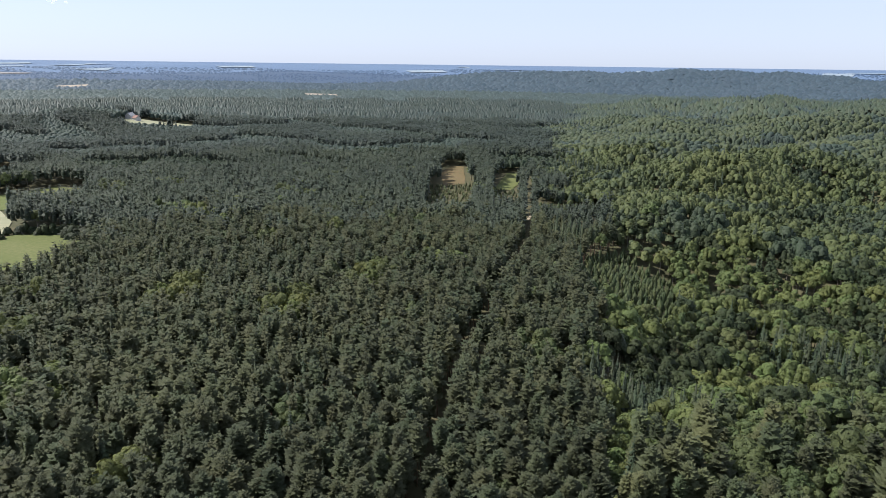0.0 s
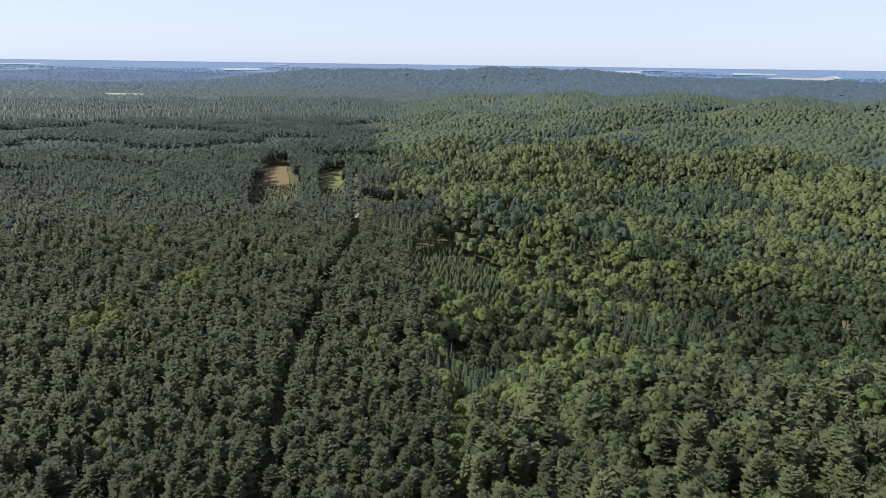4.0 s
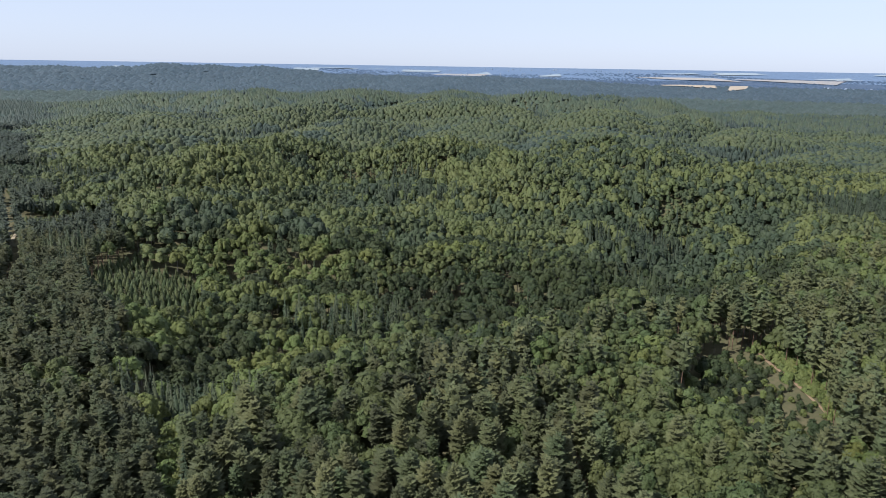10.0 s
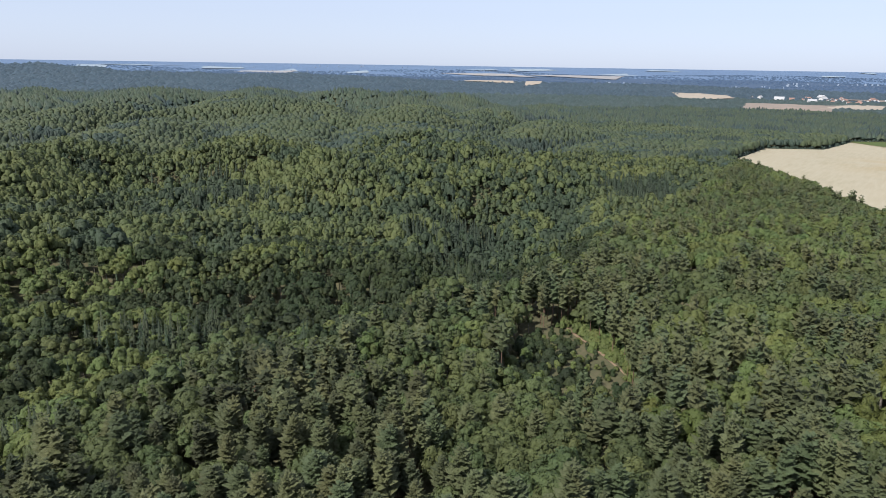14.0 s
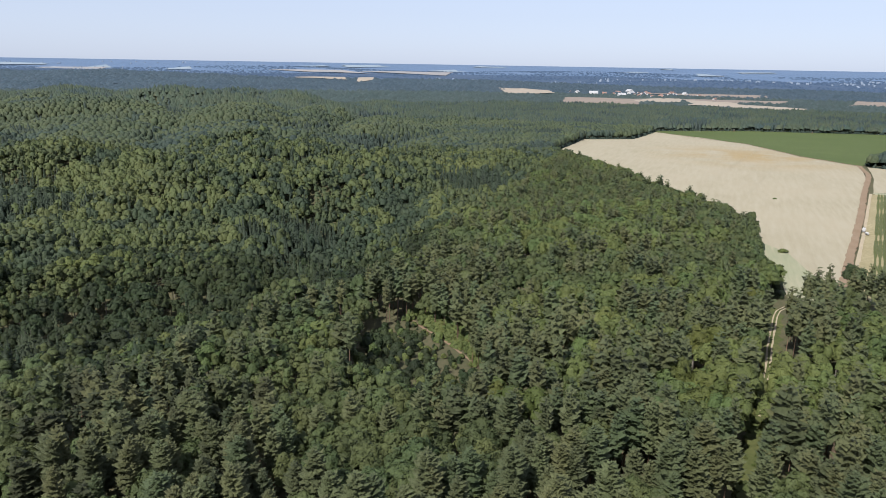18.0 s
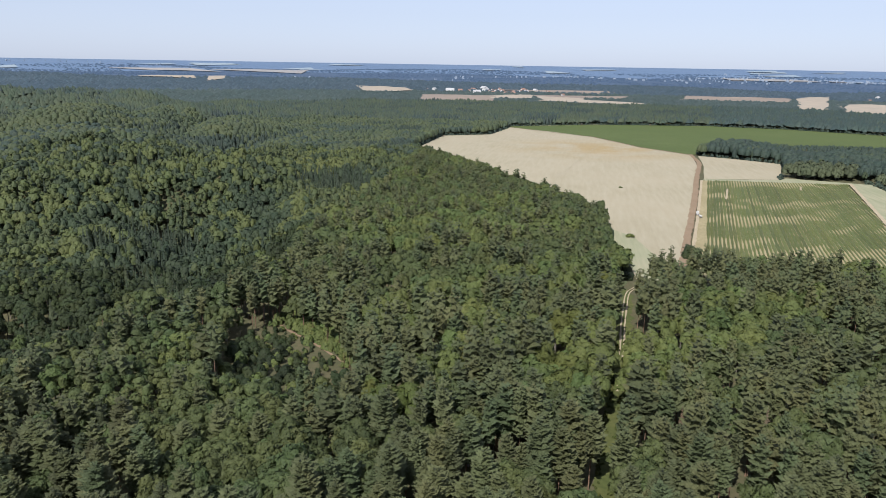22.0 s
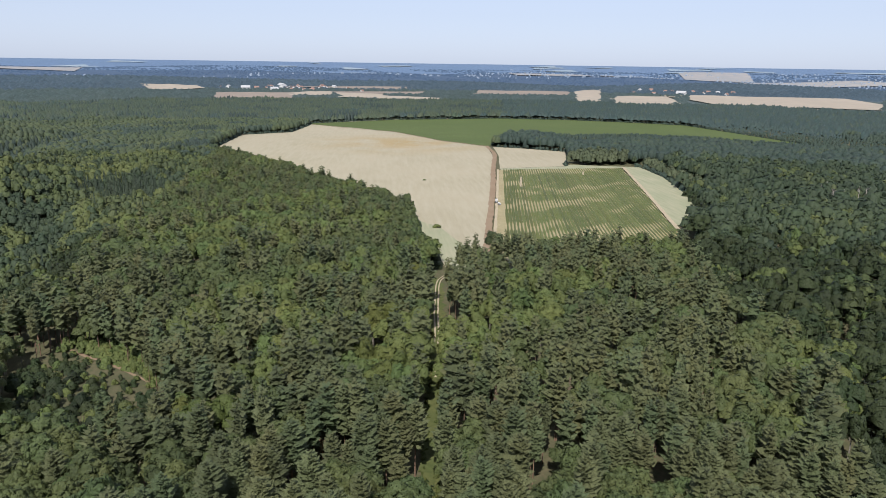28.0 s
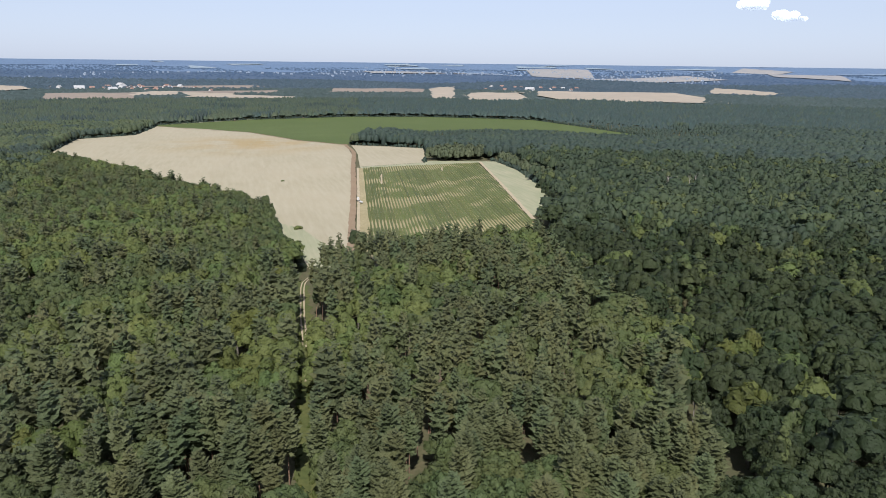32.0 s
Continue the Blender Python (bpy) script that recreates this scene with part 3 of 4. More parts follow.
def crown(kind, lod, seed):
    """The crown of one tree, its foot at the origin, at one of six levels of detail."""
    g = np.random.default_rng(seed)
    if kind == "clump":
        return core([(18.0, -5.0), (3.0, 6.5)], 6, seed)
    if kind == "pine":
        if lod > 4:
            return core([(5.0, 6.0), (1.4, 18.0)], 4, seed)
        if lod > 3:
            return joined(core([(2.6, 8.0), (0.5, 18.5)], 4, seed), tiered(20.5, 0.5, lambda s: 3.3 * np.clip(1.04 - s ** 2.4, 0.03, 1) ** 0.6, 2, 5, lambda s: -0.1 + 0.3 * s, seed))
        b = tiered(21.5, 0.42, lambda s: 2.6 * np.clip(1.04 - s ** 3.0, 0.03, 1) ** 0.6 * np.clip(0.66 + 1.5 * s, 0, 1), *TIERS[lod], lambda s: -0.02 + 0.45 * s, seed)
        return joined(core([(1.3, 9.5), (1.5, 14.0), (0.2, 20.4)], 5, seed), b)
    if kind == "spruce":
        if lod > 3:
            return core([(3.8, 3.0), (2.8, 11.0), (0.2, 18.5)], 4, seed)
        b = tiered(23.0, 0.12, lambda s: 2.9 * np.clip(1.0 - s, 0.03, 1) ** 0.85, *TIERS[lod], lambda s: -0.34 + 0.2 * s, seed)
        return joined(core([(1.7, 3.0), (0.2, 21.0)], 5, seed), b)
    if kind == "young":
        if lod > 3:
            return core([(2.2, 0.5), (0.2, 9.0)], 5, seed)
        return joined(core([(1.9, 0.5), (1.6, 4.5), (0.2, 8.5)], 4, seed), tiered(9.0, 0.1, lambda s: 2.2 * np.clip(1.0 - s, 0.03, 1) ** 0.7, *TIERS[max(lod, 2)], lambda s: 0.0 + 0.2 * s, seed))
    if kind == "leaf":
        if lod > 4:
            return core([(6.3, 6.0), (2.3, 14.6)], 4, seed)
        if lod > 3:
            return core([(4.4, 6.0), (3.6, 12.6), (1.0, 14.4)], 4, seed)
        m, rad, n, blade = {0: (14, 1.5, 100, 0.6), 1: (11, 1.65, 54, 0.72), 2: (7, 1.9, 24, 0.9), 3: (4, 2.2, 8, 1.15)}[lod]
        return leafy_crown((0, 0, 9.6), 2.5 if lod == 3 else 2.9, 3.4 if lod == 3 else 4.2, m, rad, n, blade, seed, 0.3, 1.5 if lod == 3 else 0.75)
    if kind == "birch":
        if lod > 3:
            return core([(3.8, 4.0), (3.2, 12.0), (0.8, 15.0)] if lod == 4 else [(5.8, 6.0), (1.8, 15.0)], 4, seed)
        m, rad, n, blade = {0: (8, 1.3, 60, 0.5), 1: (6, 1.4, 30, 0.62), 2: (4, 1.6, 14, 0.85), 3: (2, 2.0, 5, 1.1)}[lod]
        return leafy_crown((0, 0, 8.0), 1.3, 7.6, m, rad, n, blade, seed)
    m, rad, n, blade = {0: (7, 1.4, 40, 0.45), 1: (5, 1.6, 20, 0.6), 2: (3, 1.9, 8, 0.8), 3: (2, 2.2, 3, 1.1)}.get(lod, (1, 3.0, 0, 1.0))
    return leafy_crown((0, 0, 2.4), 1.7, 2.2, m, rad, n, blade, seed)  # a bush


def bole(h, r, sides=5, seed=0):
    """A tapered trunk with a slight bend."""
    g = np.random.default_rng(seed)
    levels = [0, 0.35, 0.7, 1.0] if sides > 3 else [0, 1.0]
    co, tri = [], []
    bend = g.uniform(-0.25, 0.25, 2)
    for k, s in enumerate(levels):
        for j in range(sides):
            t = 2 * math.pi * j / sides
            rr = r * (1.15 - s * 0.85)
            co.append((rr * math.cos(t) + bend[0] * math.sin(s * 3), rr * math.sin(t) + bend[1] * math.sin(s * 3), h * s - (1.0 if k == 0 else 0)))
        if k:
            for j in range(sides):
                a, b = (k - 1) * sides + j, (k - 1) * sides + (j + 1) % sides
                tri += [(a, b, b + sides), (a, b + sides, a + sides)]
    return np.array(co), np.array(tri)


BOLE = {"pine": (17.0, 0.2), "spruce": (20.0, 0.2), "leaf": (13.0, 0.28), "birch": (15.0, 0.14), "young": (6.0, 0.08), "shrub": (2.0, 0.1), "clump": (2.0, 0.1)}


def template(kind, lod, seed):
    co, tri = crown(kind, lod, seed)
    slot = np.zeros(len(tri), int)
    if lod <= 2:
        h, r = BOLE[kind]
        bc, bt = bole(h, r, 3, seed)
        tri = np.concatenate([tri, bt + len(co)])
        co = np.concatenate([co, bc])
        slot = np.concatenate([slot, np.ones(len(bt), int)])
    return co, tri, slot


def stand(name, kind, lod, x, y, size, m, bark, label):
    """Many trees of one kind as one uncountable wood."""
    if len(x) == 0:
        return None
    z = hills(x, y)
    rot, tint = rng.uniform(0, 6.283, len(x)), rng.random(len(x))
    wide = size * rng.uniform(0.78, 1.32, len(x))
    pick = rng.integers(0, 6, len(x))
    C, T, S, A, base = [], [], [], [], 0
    for k in range(6):
        w = np.where(pick == k)[0]
        if len(w) == 0:
            continue
        co, tri, slot = template(kind, lod, 11 + k)
        c, s = np.cos(rot[w])[:, None], np.sin(rot[w])[:, None]
        P = np.empty((len(w), len(co), 3), np.float32)
        P[..., 0] = (co[:, 0] * c - co[:, 1] * s) * wide[w, None] + x[w, None]
        P[..., 1] = (co[:, 0] * s + co[:, 1] * c) * wide[w, None] + y[w, None]
        P[..., 2] = co[:, 2] * size[w, None] + z[w, None]
        C.append(P.reshape(-1, 3))
        T.append((tri[None] + (np.arange(len(w)) * len(co))[:, None, None] + base).reshape(-1, 3))
        S.append(np.tile(slot, len(w)))
        A.append(np.repeat(tint[w], len(tri)))
        base += len(w) * len(co)
    me = mesh_of(name, np.concatenate(C), np.concatenate(T), [m, bark], np.concatenate(A), np.concatenate(S))
    if lod >= 4:
        me.polygons.foreach_set("use_smooth", np.ones(len(me.polygons), bool))
    return tagged(new(name, me), label, "trees", kind="stuff")


def scatter(r0, r1, a0, a1, gap, shake=0.5):
    """Places on a shaken grid in a ring round the eye."""
    n = int(2.9 * r1 / gap) + 2
    i, j = np.meshgrid(np.arange(n), np.arange(n), indexing="ij")
    u = (i - n / 2 + 0.5 * (j % 2)) * gap + rng.uniform(-shake, shake, i.shape) * gap
    v = (j - n / 2) * gap + rng.uniform(-shake, shake, i.shape) * gap
    x, y = 0.921 * u - 0.389 * v, 0.389 * u + 0.921 * v
    r, a = np.hypot(x, y), heading(x, y)
    ok = (r >= r0) & (r < r1) & (a >= a0) & (a < a1)
    x, y = x[ok], y[ok]
    ok = np.ones(len(x), bool)
    for poly in FIELDS:
        ok &= ~inside(poly, x, y) & (off_line(poly + poly[:1], x, y) > 3.2)
    ok &= (off_line(RIDE, x, y) > 2.8) & (off_line(LANE, x, y) > 4.2 + 6.0 * smooth(x, 345, 385)) & (off_line(DIRT, x, y) > 5.0) & (off_line(PATH, x, y) > 1.7)
    ok &= off_line([(840, -331), (664, -319)], x, y) > 13
    ok &= np.hypot((x - 856) / 34, (y + 276) / 44) > 1
    for a0, a1, r0_, r1_ in FAR_FIELDS:
        ok &= ~((heading(x, y) > a0) & (heading(x, y) < a1) & (np.hypot(x, y) > r0_ - 5) & (np.hypot(x, y) < r1_))
    return x[ok], y[ok]


def part(name, me, parent, label=""):
    ob = new(name, me)
    ob.parent = parent
    return tagged(ob, label)


def tree(name, kind, seed, m, bark, label, category, group=""):
    """One tree of trunk and crown, its foot at the origin."""
    root = tagged(new(name), label, category, group)
    co, tri = crown(kind, 0, seed)
    part("crown", mesh_of("crown", co, tri, [m]), root)
    co, tri = bole(*BOLE[kind], 5, seed)
    part("trunk", mesh_of("trunk", co, tri, [bark]), root)
    return root


def at(x, y, spin=0.0, size=1.0, wide=None):
    wide = wide or size
    return Matrix.LocRotScale((x, y, float(hills(x, y))), Euler((0, 0, spin)), (wide, wide, size))


def near_trees(kinds, x, y, size):
    """The nearest trees of each kind, up to 230, each one a thing of its own. Returns which places were taken."""
    taken = np.zeros(len(x), bool)
    a, r = heading(x, y), np.hypot(x, y)
    for name, kind, mask, grow, m, bark, label, group in kinds:
        w = np.where(mask & (a > -37) & (a < 142) & (r > 136))[0]
        w = w[np.argsort(r[w] + 14 * rng.random(len(w)))][:230]
        models = []
        for n, k in enumerate(w):
            sz = grow * size[k]
            m4 = at(float(x[k]), float(y[k]), rng.uniform(0, 6.28), sz, sz * rng.uniform(0.9, 1.3))
            if n < 6:
                models.append(tree(name, kind, 31 + n, m, bark, label, name.split("_")[-2] + " tree", group))
                models[-1].matrix_basis = m4
            else:
                old = models[n % 6]
                keep = old.scale.copy()
                made = copy_thing(old, m4 @ Matrix.Diagonal((1 / keep[0], 1 / keep[1], 1 / keep[2], 1)))
                made.name = name
        taken[w] = True
    return taken


# lines that part the kinds of wood
EDGE_WEST = [(0, 0), (30, 120), (38, 147), (60, 250), (75, 330), (98, 383), (131, 542), (101, 622), (161, 1040), (313, 1769), (400, 2400)]
NEAR_PINES = [(0, 0), (45, 150), (60, 190), (90, 205), (171, 190), (293, 163), (336, 144), (418, 167), (520, 172), (710, 176), (860, 190), (860, -20), (420, -25), (440, -205), (332, -172), (233, -167), (168, -134), (100, -90)]
PLANTATION = [(72, 335), (112, 322), (152, 420), (120, 462), (96, 442), (78, 400)]
THICKET = [(206, 70), (196, 86), (198, 106), (208, 120), (262, 142), (284, 136), (280, 124), (258, 92), (238, 80)]
YOUNG_2 = [(78, 548), (146, 552), (150, 606), (80, 604)]
LOW_PINES = [(74, 410), (74, 596), (148, 606), (128, 545), (100, 455)]


BIRCH_BELT = [(165, 150), (190, 178), (228, 176), (280, 152), (255, 130), (222, 116), (200, 110), (180, 122)]
LOW_FRONT = [(-16, 540), (22, 540), (32, 720), (-14, 704)]
LOW_FRONT_2 = [(40, 560), (62, 560), (76, 692), (50, 692)]
YELLOW_CLUMPS = [(-127, 317, 11), (-65, 302, 12), (-36, 350, 9), (-171, 256, 7), (-69, 448, 8), (-193, 306, 7), (-88, 165, 4), (200, 55, 5), (242, 31, 5), (242, 1, 6), (283, 0, 6), (355, -20, 7), (226, -2, 4), (205, -181, 5), (172, -157, 5)]
DARK_CLUMPS = [(74, 231, 13), (60, 236, 10), (88, 226, 9), (84, 470, 14), (78, 420, 8)]


def sort_wood(x, y):
    """The kind of wood at each place: 0 dark pine, 1 light pine, 2 leafy, 3 young, 4 thicket, 5 low pine."""
    west = np.interp(np.hypot(x, y), [math.hypot(*p) for p in EDGE_WEST], [math.degrees(math.atan2(*p)) if p != (0, 0) else 12.0 for p in EDGE_WEST])
    a = heading(x, y) + rng.normal(0, 0.35, len(x)) + 3.0 * (patches(x, y, 19, 6) - 0.5)
    kind = np.where(a < west, 0, 2)
    kind[inside(NEAR_PINES, x + rng.normal(0, 2, len(x)), y + rng.normal(0, 2, len(x)) + 10 * (patches(x, y, 13, 7) - 0.5))] = 1
    kind[inside(BIRCH_BELT, x + rng.normal(0, 5, len(x)), y + rng.normal(0, 5, len(x))) & (rng.random(len(x)) < 0.75)] = 9
    r, dark = np.hypot(x, y), rng.random(len(x))
    kind[(kind == 1) & (heading(x, y) < 54) & (r < 250) & (dark < 0.22)] = 0
    kind[(kind == 0) & (heading(x, y) < -10) & (r < 420) & (dark < 0.13)] = 8
    kind[inside(LOW_PINES, x, y)] = 5
    kind[inside(LOW_FRONT, x, y) | inside(LOW_FRONT_2, x, y)] = 6
    for cx, cy, cr in YELLOW_CLUMPS:
        kind[np.hypot(x - cx, (y - cy) * 0.6) < cr] = 7
    for cx, cy, cr in DARK_CLUMPS:
        kind[np.hypot(x - cx, y - cy) < cr] = 8
    kind[inside(PLANTATION, x, y) | inside(YOUNG_2, x, y)] = 3
    kind[inside(THICKET, x, y)] = 4
    return kind


# ---- tracks and the row crop ----
def ribbon(name, line, width, m, lift, label, category, ragged=0.15, shift=0.0, step=4.0, crown_h=0.0, kind="structure"):
    """A band of ground along a line, with uneven rims."""
    g = np.random.default_rng(len(line) * 7 + int(abs(shift) * 10) + int(width * 3))
    P = [Vector((x, y)) for x, y in line]
    pts = []
    for a, b in zip(P, P[1:]):
        n = max(1, int((b - a).length / step))
        pts += [a.lerp(b, k / n) for k in range(n)]
    pts.append(P[-1])
    c = np.array(pts)
    for _ in range(6):
        c[1:-1] = (c[:-2] + 2 * c[1:-1] + c[2:]) / 4
    t = np.gradient(c, axis=0)
    t /= np.linalg.norm(t, axis=1)[:, None]
    side = np.stack([t[:, 1], -t[:, 0]], -1)
    c = c + side * shift
    w = width / 2 * (1 + g.normal(0, ragged, (len(c), 2)))
    rows = [c - side * w[:, :1], c, c + side * w[:, 1:]]
    co = np.concatenate([np.concatenate([q, (hills(q[:, 0], q[:, 1]) + lift + (crown_h if k == 1 else 0))[:, None]], 1) for k, q in enumerate(rows)])
    n = len(c)
    f = grid_faces(3, n)
    me = mesh_of(name, co, f, [m])
    me.flip_normals() if me.polygons[0].normal.z < 0 else None
    return tagged(new(name, me), label, category, kind=kind)


ribbon("dirt_track", DIRT, 5.4, M_TRACK, 1.0, "reddish-brown dirt track between the fields", "track")
ribbon("field_margin", [(797, -137), (611, -105), (472, -80), (415, -72)], 2.4, M_SAND, 0.95, "pale bare margin beside the dirt track", "field margin", shift=-1.0)
ribbon("field_margin", [(822, -296), (660, -262), (500, -227)], 3.4, M_SAND, 0.95, "pale bare margin along the crop plot", "field margin")
ribbon("field_margin", [(1419, 130), (1270, -29), (1100, -98), (1023, -160)], 3.0, M_TRACK, 0.95, "brown margin between wheat and green crop", "field margin", ragged=0.4)
ribbon("field_margin", [(1442, 140), (1545, -38), (1586, -264), (1545, -412), (1400, -630), (1230, -668)], 5.0, M_PALE, 0.95, "pale grassy margin at the far wood", "field margin", ragged=0.4)
ribbon("grassy_ride", LANE[:-1], 6.6, M_RIDE, 0.15, "grassy forest ride between the pines", "track", ragged=0.2)
for off in (-0.85, 0.85):
    ribbon("wheel_rut", [(286, -24.5), (300, -26.5), (318, -27), (338, -29), (360, -31), (386, -34), (398, -44)], 0.75, M_SAND, 0.25, "pale sandy wheel rut in the grassy ride", "wheel rut", shift=off, ragged=0.25)
ribbon("wheel_rut", [(252, -21.6), (260, -22.2), (266, -22.6)], 0.9, M_SAND, 0.25, "bare sandy patch in the grassy ride", "wheel rut", ragged=0.35)
ribbon("ride_patch", [(69, 556), (72, 568), (75, 582)], 2.2, M_SAND, 0.3, "bare sandy spot in the narrow forest ride", "track", ragged=0.4)
sheet("field_corner", [(403, -43), (470, -33), (545, -30), (520, -46), (455, -60), (408, -60)], M_PALE, 0.85, 20, "greenish thin crop in the field's corner", "field")
ribbon("sandy_path", PATH, 1.35, M_TRACK, 0.3, "bare sandy forest path", "track", ragged=0.3)
for p, q in (((746, -155), (687, -143)), ((783, -235), (757, -228))):
    ribbon("bare_streak", [p, q], 1.5, M_SAND, 1.2, "pale bare streak between the crop rows", "field margin", ragged=0.3)
for k in (2, 4, 6):
    q = [(x, -62 - 0.158 * (x - 398) + 23.0 * k) for x in range(440, 1250, 6)]
    q = [p for p in q if inside(WHEAT, p[0], p[1]) and off_line(WHEAT + WHEAT[:1], np.array(p[0]), np.array(p[1])) > 8]
    for off in (-0.95, 0.95):
        ribbon("tramline", [q[0], q[-1]], 0.35, M_TRAM, 0.78, "trodden tramline in the ripe wheat", "tramline", shift=off, ragged=0.3, step=12)
ROW_WAY, ROW_SIDE, ROW_GAP = np.array((0.987, -0.163)), np.array((-0.163, -0.987)), 2.7
for k in range(62):
    s0 = np.array((412.0, -80.0)) + ROW_SIDE * (1.5 + k * ROW_GAP)
    q = s0 + ROW_WAY * np.arange(-30, 460, 3.5)[:, None]
    q = q[inside(PLOT, q[:, 0], q[:, 1])]
    if len(q) < 6:
        continue
    bare = patches(q[:, 0] + 0.16 * q[:, 1], 0.3 * q[:, 1], 17, 3) * 0.6 + 0.4 * patches(q[:, 0], q[:, 1], 7, 5)
    w = (0.68 + 0.64 * (1 - smooth(bare, 0.48, 0.7))) * rng.uniform(0.8, 1.2, len(q))
    z = hills(q[:, 0], q[:, 1])
    co = np.concatenate([np.concatenate([q + ROW_SIDE * (u * w)[:, None], (z + 0.55 + h * (0.5 + 0.5 * w))[:, None]], 1) for u, h in ((1, 0), (0.35, 0.45), (-0.35, 0.45), (-1, 0))])
    me = mesh_of("crop_row", co, grid_faces(4, len(q)), [M_ROW])
    row = new("crop_row", me)
    row.parent = plot


RINGS = [(120, 215, 1), (215, 490, 2), (490, 900, 3), (900, 1400, 4), (1400, 2150, 5)]
for r0, r1, lod in RINGS:
    gap = {1: 4.7, 2: 4.75, 3: 5.1, 4: 6.3, 5: 7.4}[lod]
    x, y = scatter(max(r0 - 70, 120), min(r1 + 70, 2150), -42, 147, gap, 0.38 if lod == 3 else 0.47)
    fuzz = np.hypot(x, y) + (0.05 + 0.2 * smooth(np.hypot(x, y), 250, 420)) * 420 * (patches(x, y, 14, 21) - 0.5)
    w = ((fuzz >= r0) | (r0 == 120)) & ((fuzz < r1) | (r1 == 2150))
    x, y = x[w], y[w]
    kind = sort_wood(x, y)
    big = {1: 1.0, 2: 1.0, 3: 1.0, 4: 1.12, 5: 1.2}[lod]
    u, pa, pb = rng.random(len(x)), patches(x, y, 23, 1), patches(x, y, 41, 2)
    size = np.clip(rng.normal(0.97, 0.075, len(x)), 0.6, 1.2) * (0.92 + 0.16 * pb)
    thin = (rng.random(len(x)) < (0.74 if lod == 3 else 0.5)) | (lod >= 4)  # leafy crowns are twice as broad
    if lod > 3:  # an even canopy
        size = 1 + 0.5 * (size - 1)
    low = smooth(heading(x, y), 102, 107) * (1 - smooth(off_line(GREEN[6:13], x, y), 90, 150))
    size *= 1 - 0.62 * low
    pine_leaf = (kind == 0) & (((pa > 0.82) & (u < 0.6)) | (u > 0.985) | ((np.hypot(x, y) > 750) & (pb > 0.56)))
    dark_pine = (kind == 0) & ~pine_leaf
    rim = off_line(WHEAT + WHEAT[:1], x, y)
    near_leaf = (kind == 1) & (((pa > 0.62) & (u < 0.85)) | ((patches(x, y, 9, 12) > 0.66) & (u < 0.85)) | (u > 0.94) | ((np.hypot(x, y) > 330) & (heading(x, y) < 96) & (u < 0.3 + 0.5 * pb))
                               | ((rim < 45) & (heading(x, y) < 95) & (u < 0.8)))
    light_pine = (kind == 1) & ~near_leaf
    if lod < 3:  # broader crowns, wider apart
        light_pine &= rng.random(len(x)) < 0.6
        size = np.where(light_pine, 1.1 * size * rng.uniform(0.88, 1.1, len(x)), size)
    leafy = (kind == 2)
    size = np.where(leafy & (low < 0.2), size * (rng.uniform(0.9, 1.14, len(x)) if lod > 3 else rng.uniform(0.78, 1.28, len(x))), size)
    fold = folds(x, y)
    spr = leafy & (((pb > 0.72) & (fold < 4) & (u < 0.7)) | (u > 0.97)) & (heading(x, y) < 102)
    bir = (leafy & ~spr & (pa > 0.66) & (u < np.where(heading(x, y) > 98, 0.25, 0.6))) | (kind == 9)
    bee = leafy & ~spr & ~bir
    if lod == 1:
        near = near_trees((("pine_tree", "pine", dark_pine, 1.0, M_PINE, M_BARK, "grey-green pine with tiered needles above a bare trunk", "dark pines"),
                           ("light_pine_tree", "pine", light_pine, 1.04, M_PINE_LIGHT, M_BARK, "light green pine with broad tiers of needles", "light pines"),
                           ("oak_tree", "leaf", (leafy & ~spr & ~bir) & thin & (heading(x, y) > 104) & (patches(x, y, 21, 31) < 0.7), 1.0, M_OAK, M_GREY_BARK, "dark green oak with a broad rounded crown", "oaks"),
                           ("beech_tree", "leaf", (leafy & ~spr & ~bir) & thin & ((heading(x, y) <= 104) | (patches(x, y, 21, 31) >= 0.7)), 1.0, M_LEAF, M_GREY_BARK, "green beech with a broad rounded crown", "beeches"),
                           ("leafy_tree", "leaf", near_leaf & thin, 1.22, M_BIRCH, M_GREY_BARK, "yellow-green leafy tree among the pines", "leafy trees"),
                           ("birch_tree", "birch", bir, 1.0, M_BIRCH, M_GREY_BARK, "slender light green birch with feathery crown", "birches"),
                           ("spruce_tree", "spruce", spr, 0.92, M_SPRUCE, M_GREY_BARK, "dark green conical spruce", "spruces")), x, y, size)
        dark_pine, light_pine, near_leaf, bir, spr, bee = (w & ~near for w in (dark_pine, light_pine, near_leaf, bir, spr, bee))
    # from 480 m out the canopy colours carry the haze tint
    m_pine, m_leaf, m_oak, m_birch, m_spruce = HAZED_WOODS[0 if r0 < 900 else 1 if r0 < 1400 else 2] if r0 >= 480 else (M_PINE, M_LEAF, M_OAK, M_BIRCH, M_SPRUCE)
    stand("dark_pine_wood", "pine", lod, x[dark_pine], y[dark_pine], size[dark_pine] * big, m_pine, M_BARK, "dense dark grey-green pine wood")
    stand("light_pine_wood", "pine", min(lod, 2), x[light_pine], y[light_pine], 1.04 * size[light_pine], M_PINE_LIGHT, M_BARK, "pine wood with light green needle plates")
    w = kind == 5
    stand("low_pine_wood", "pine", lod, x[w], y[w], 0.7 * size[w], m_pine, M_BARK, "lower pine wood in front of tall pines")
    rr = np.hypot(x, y)
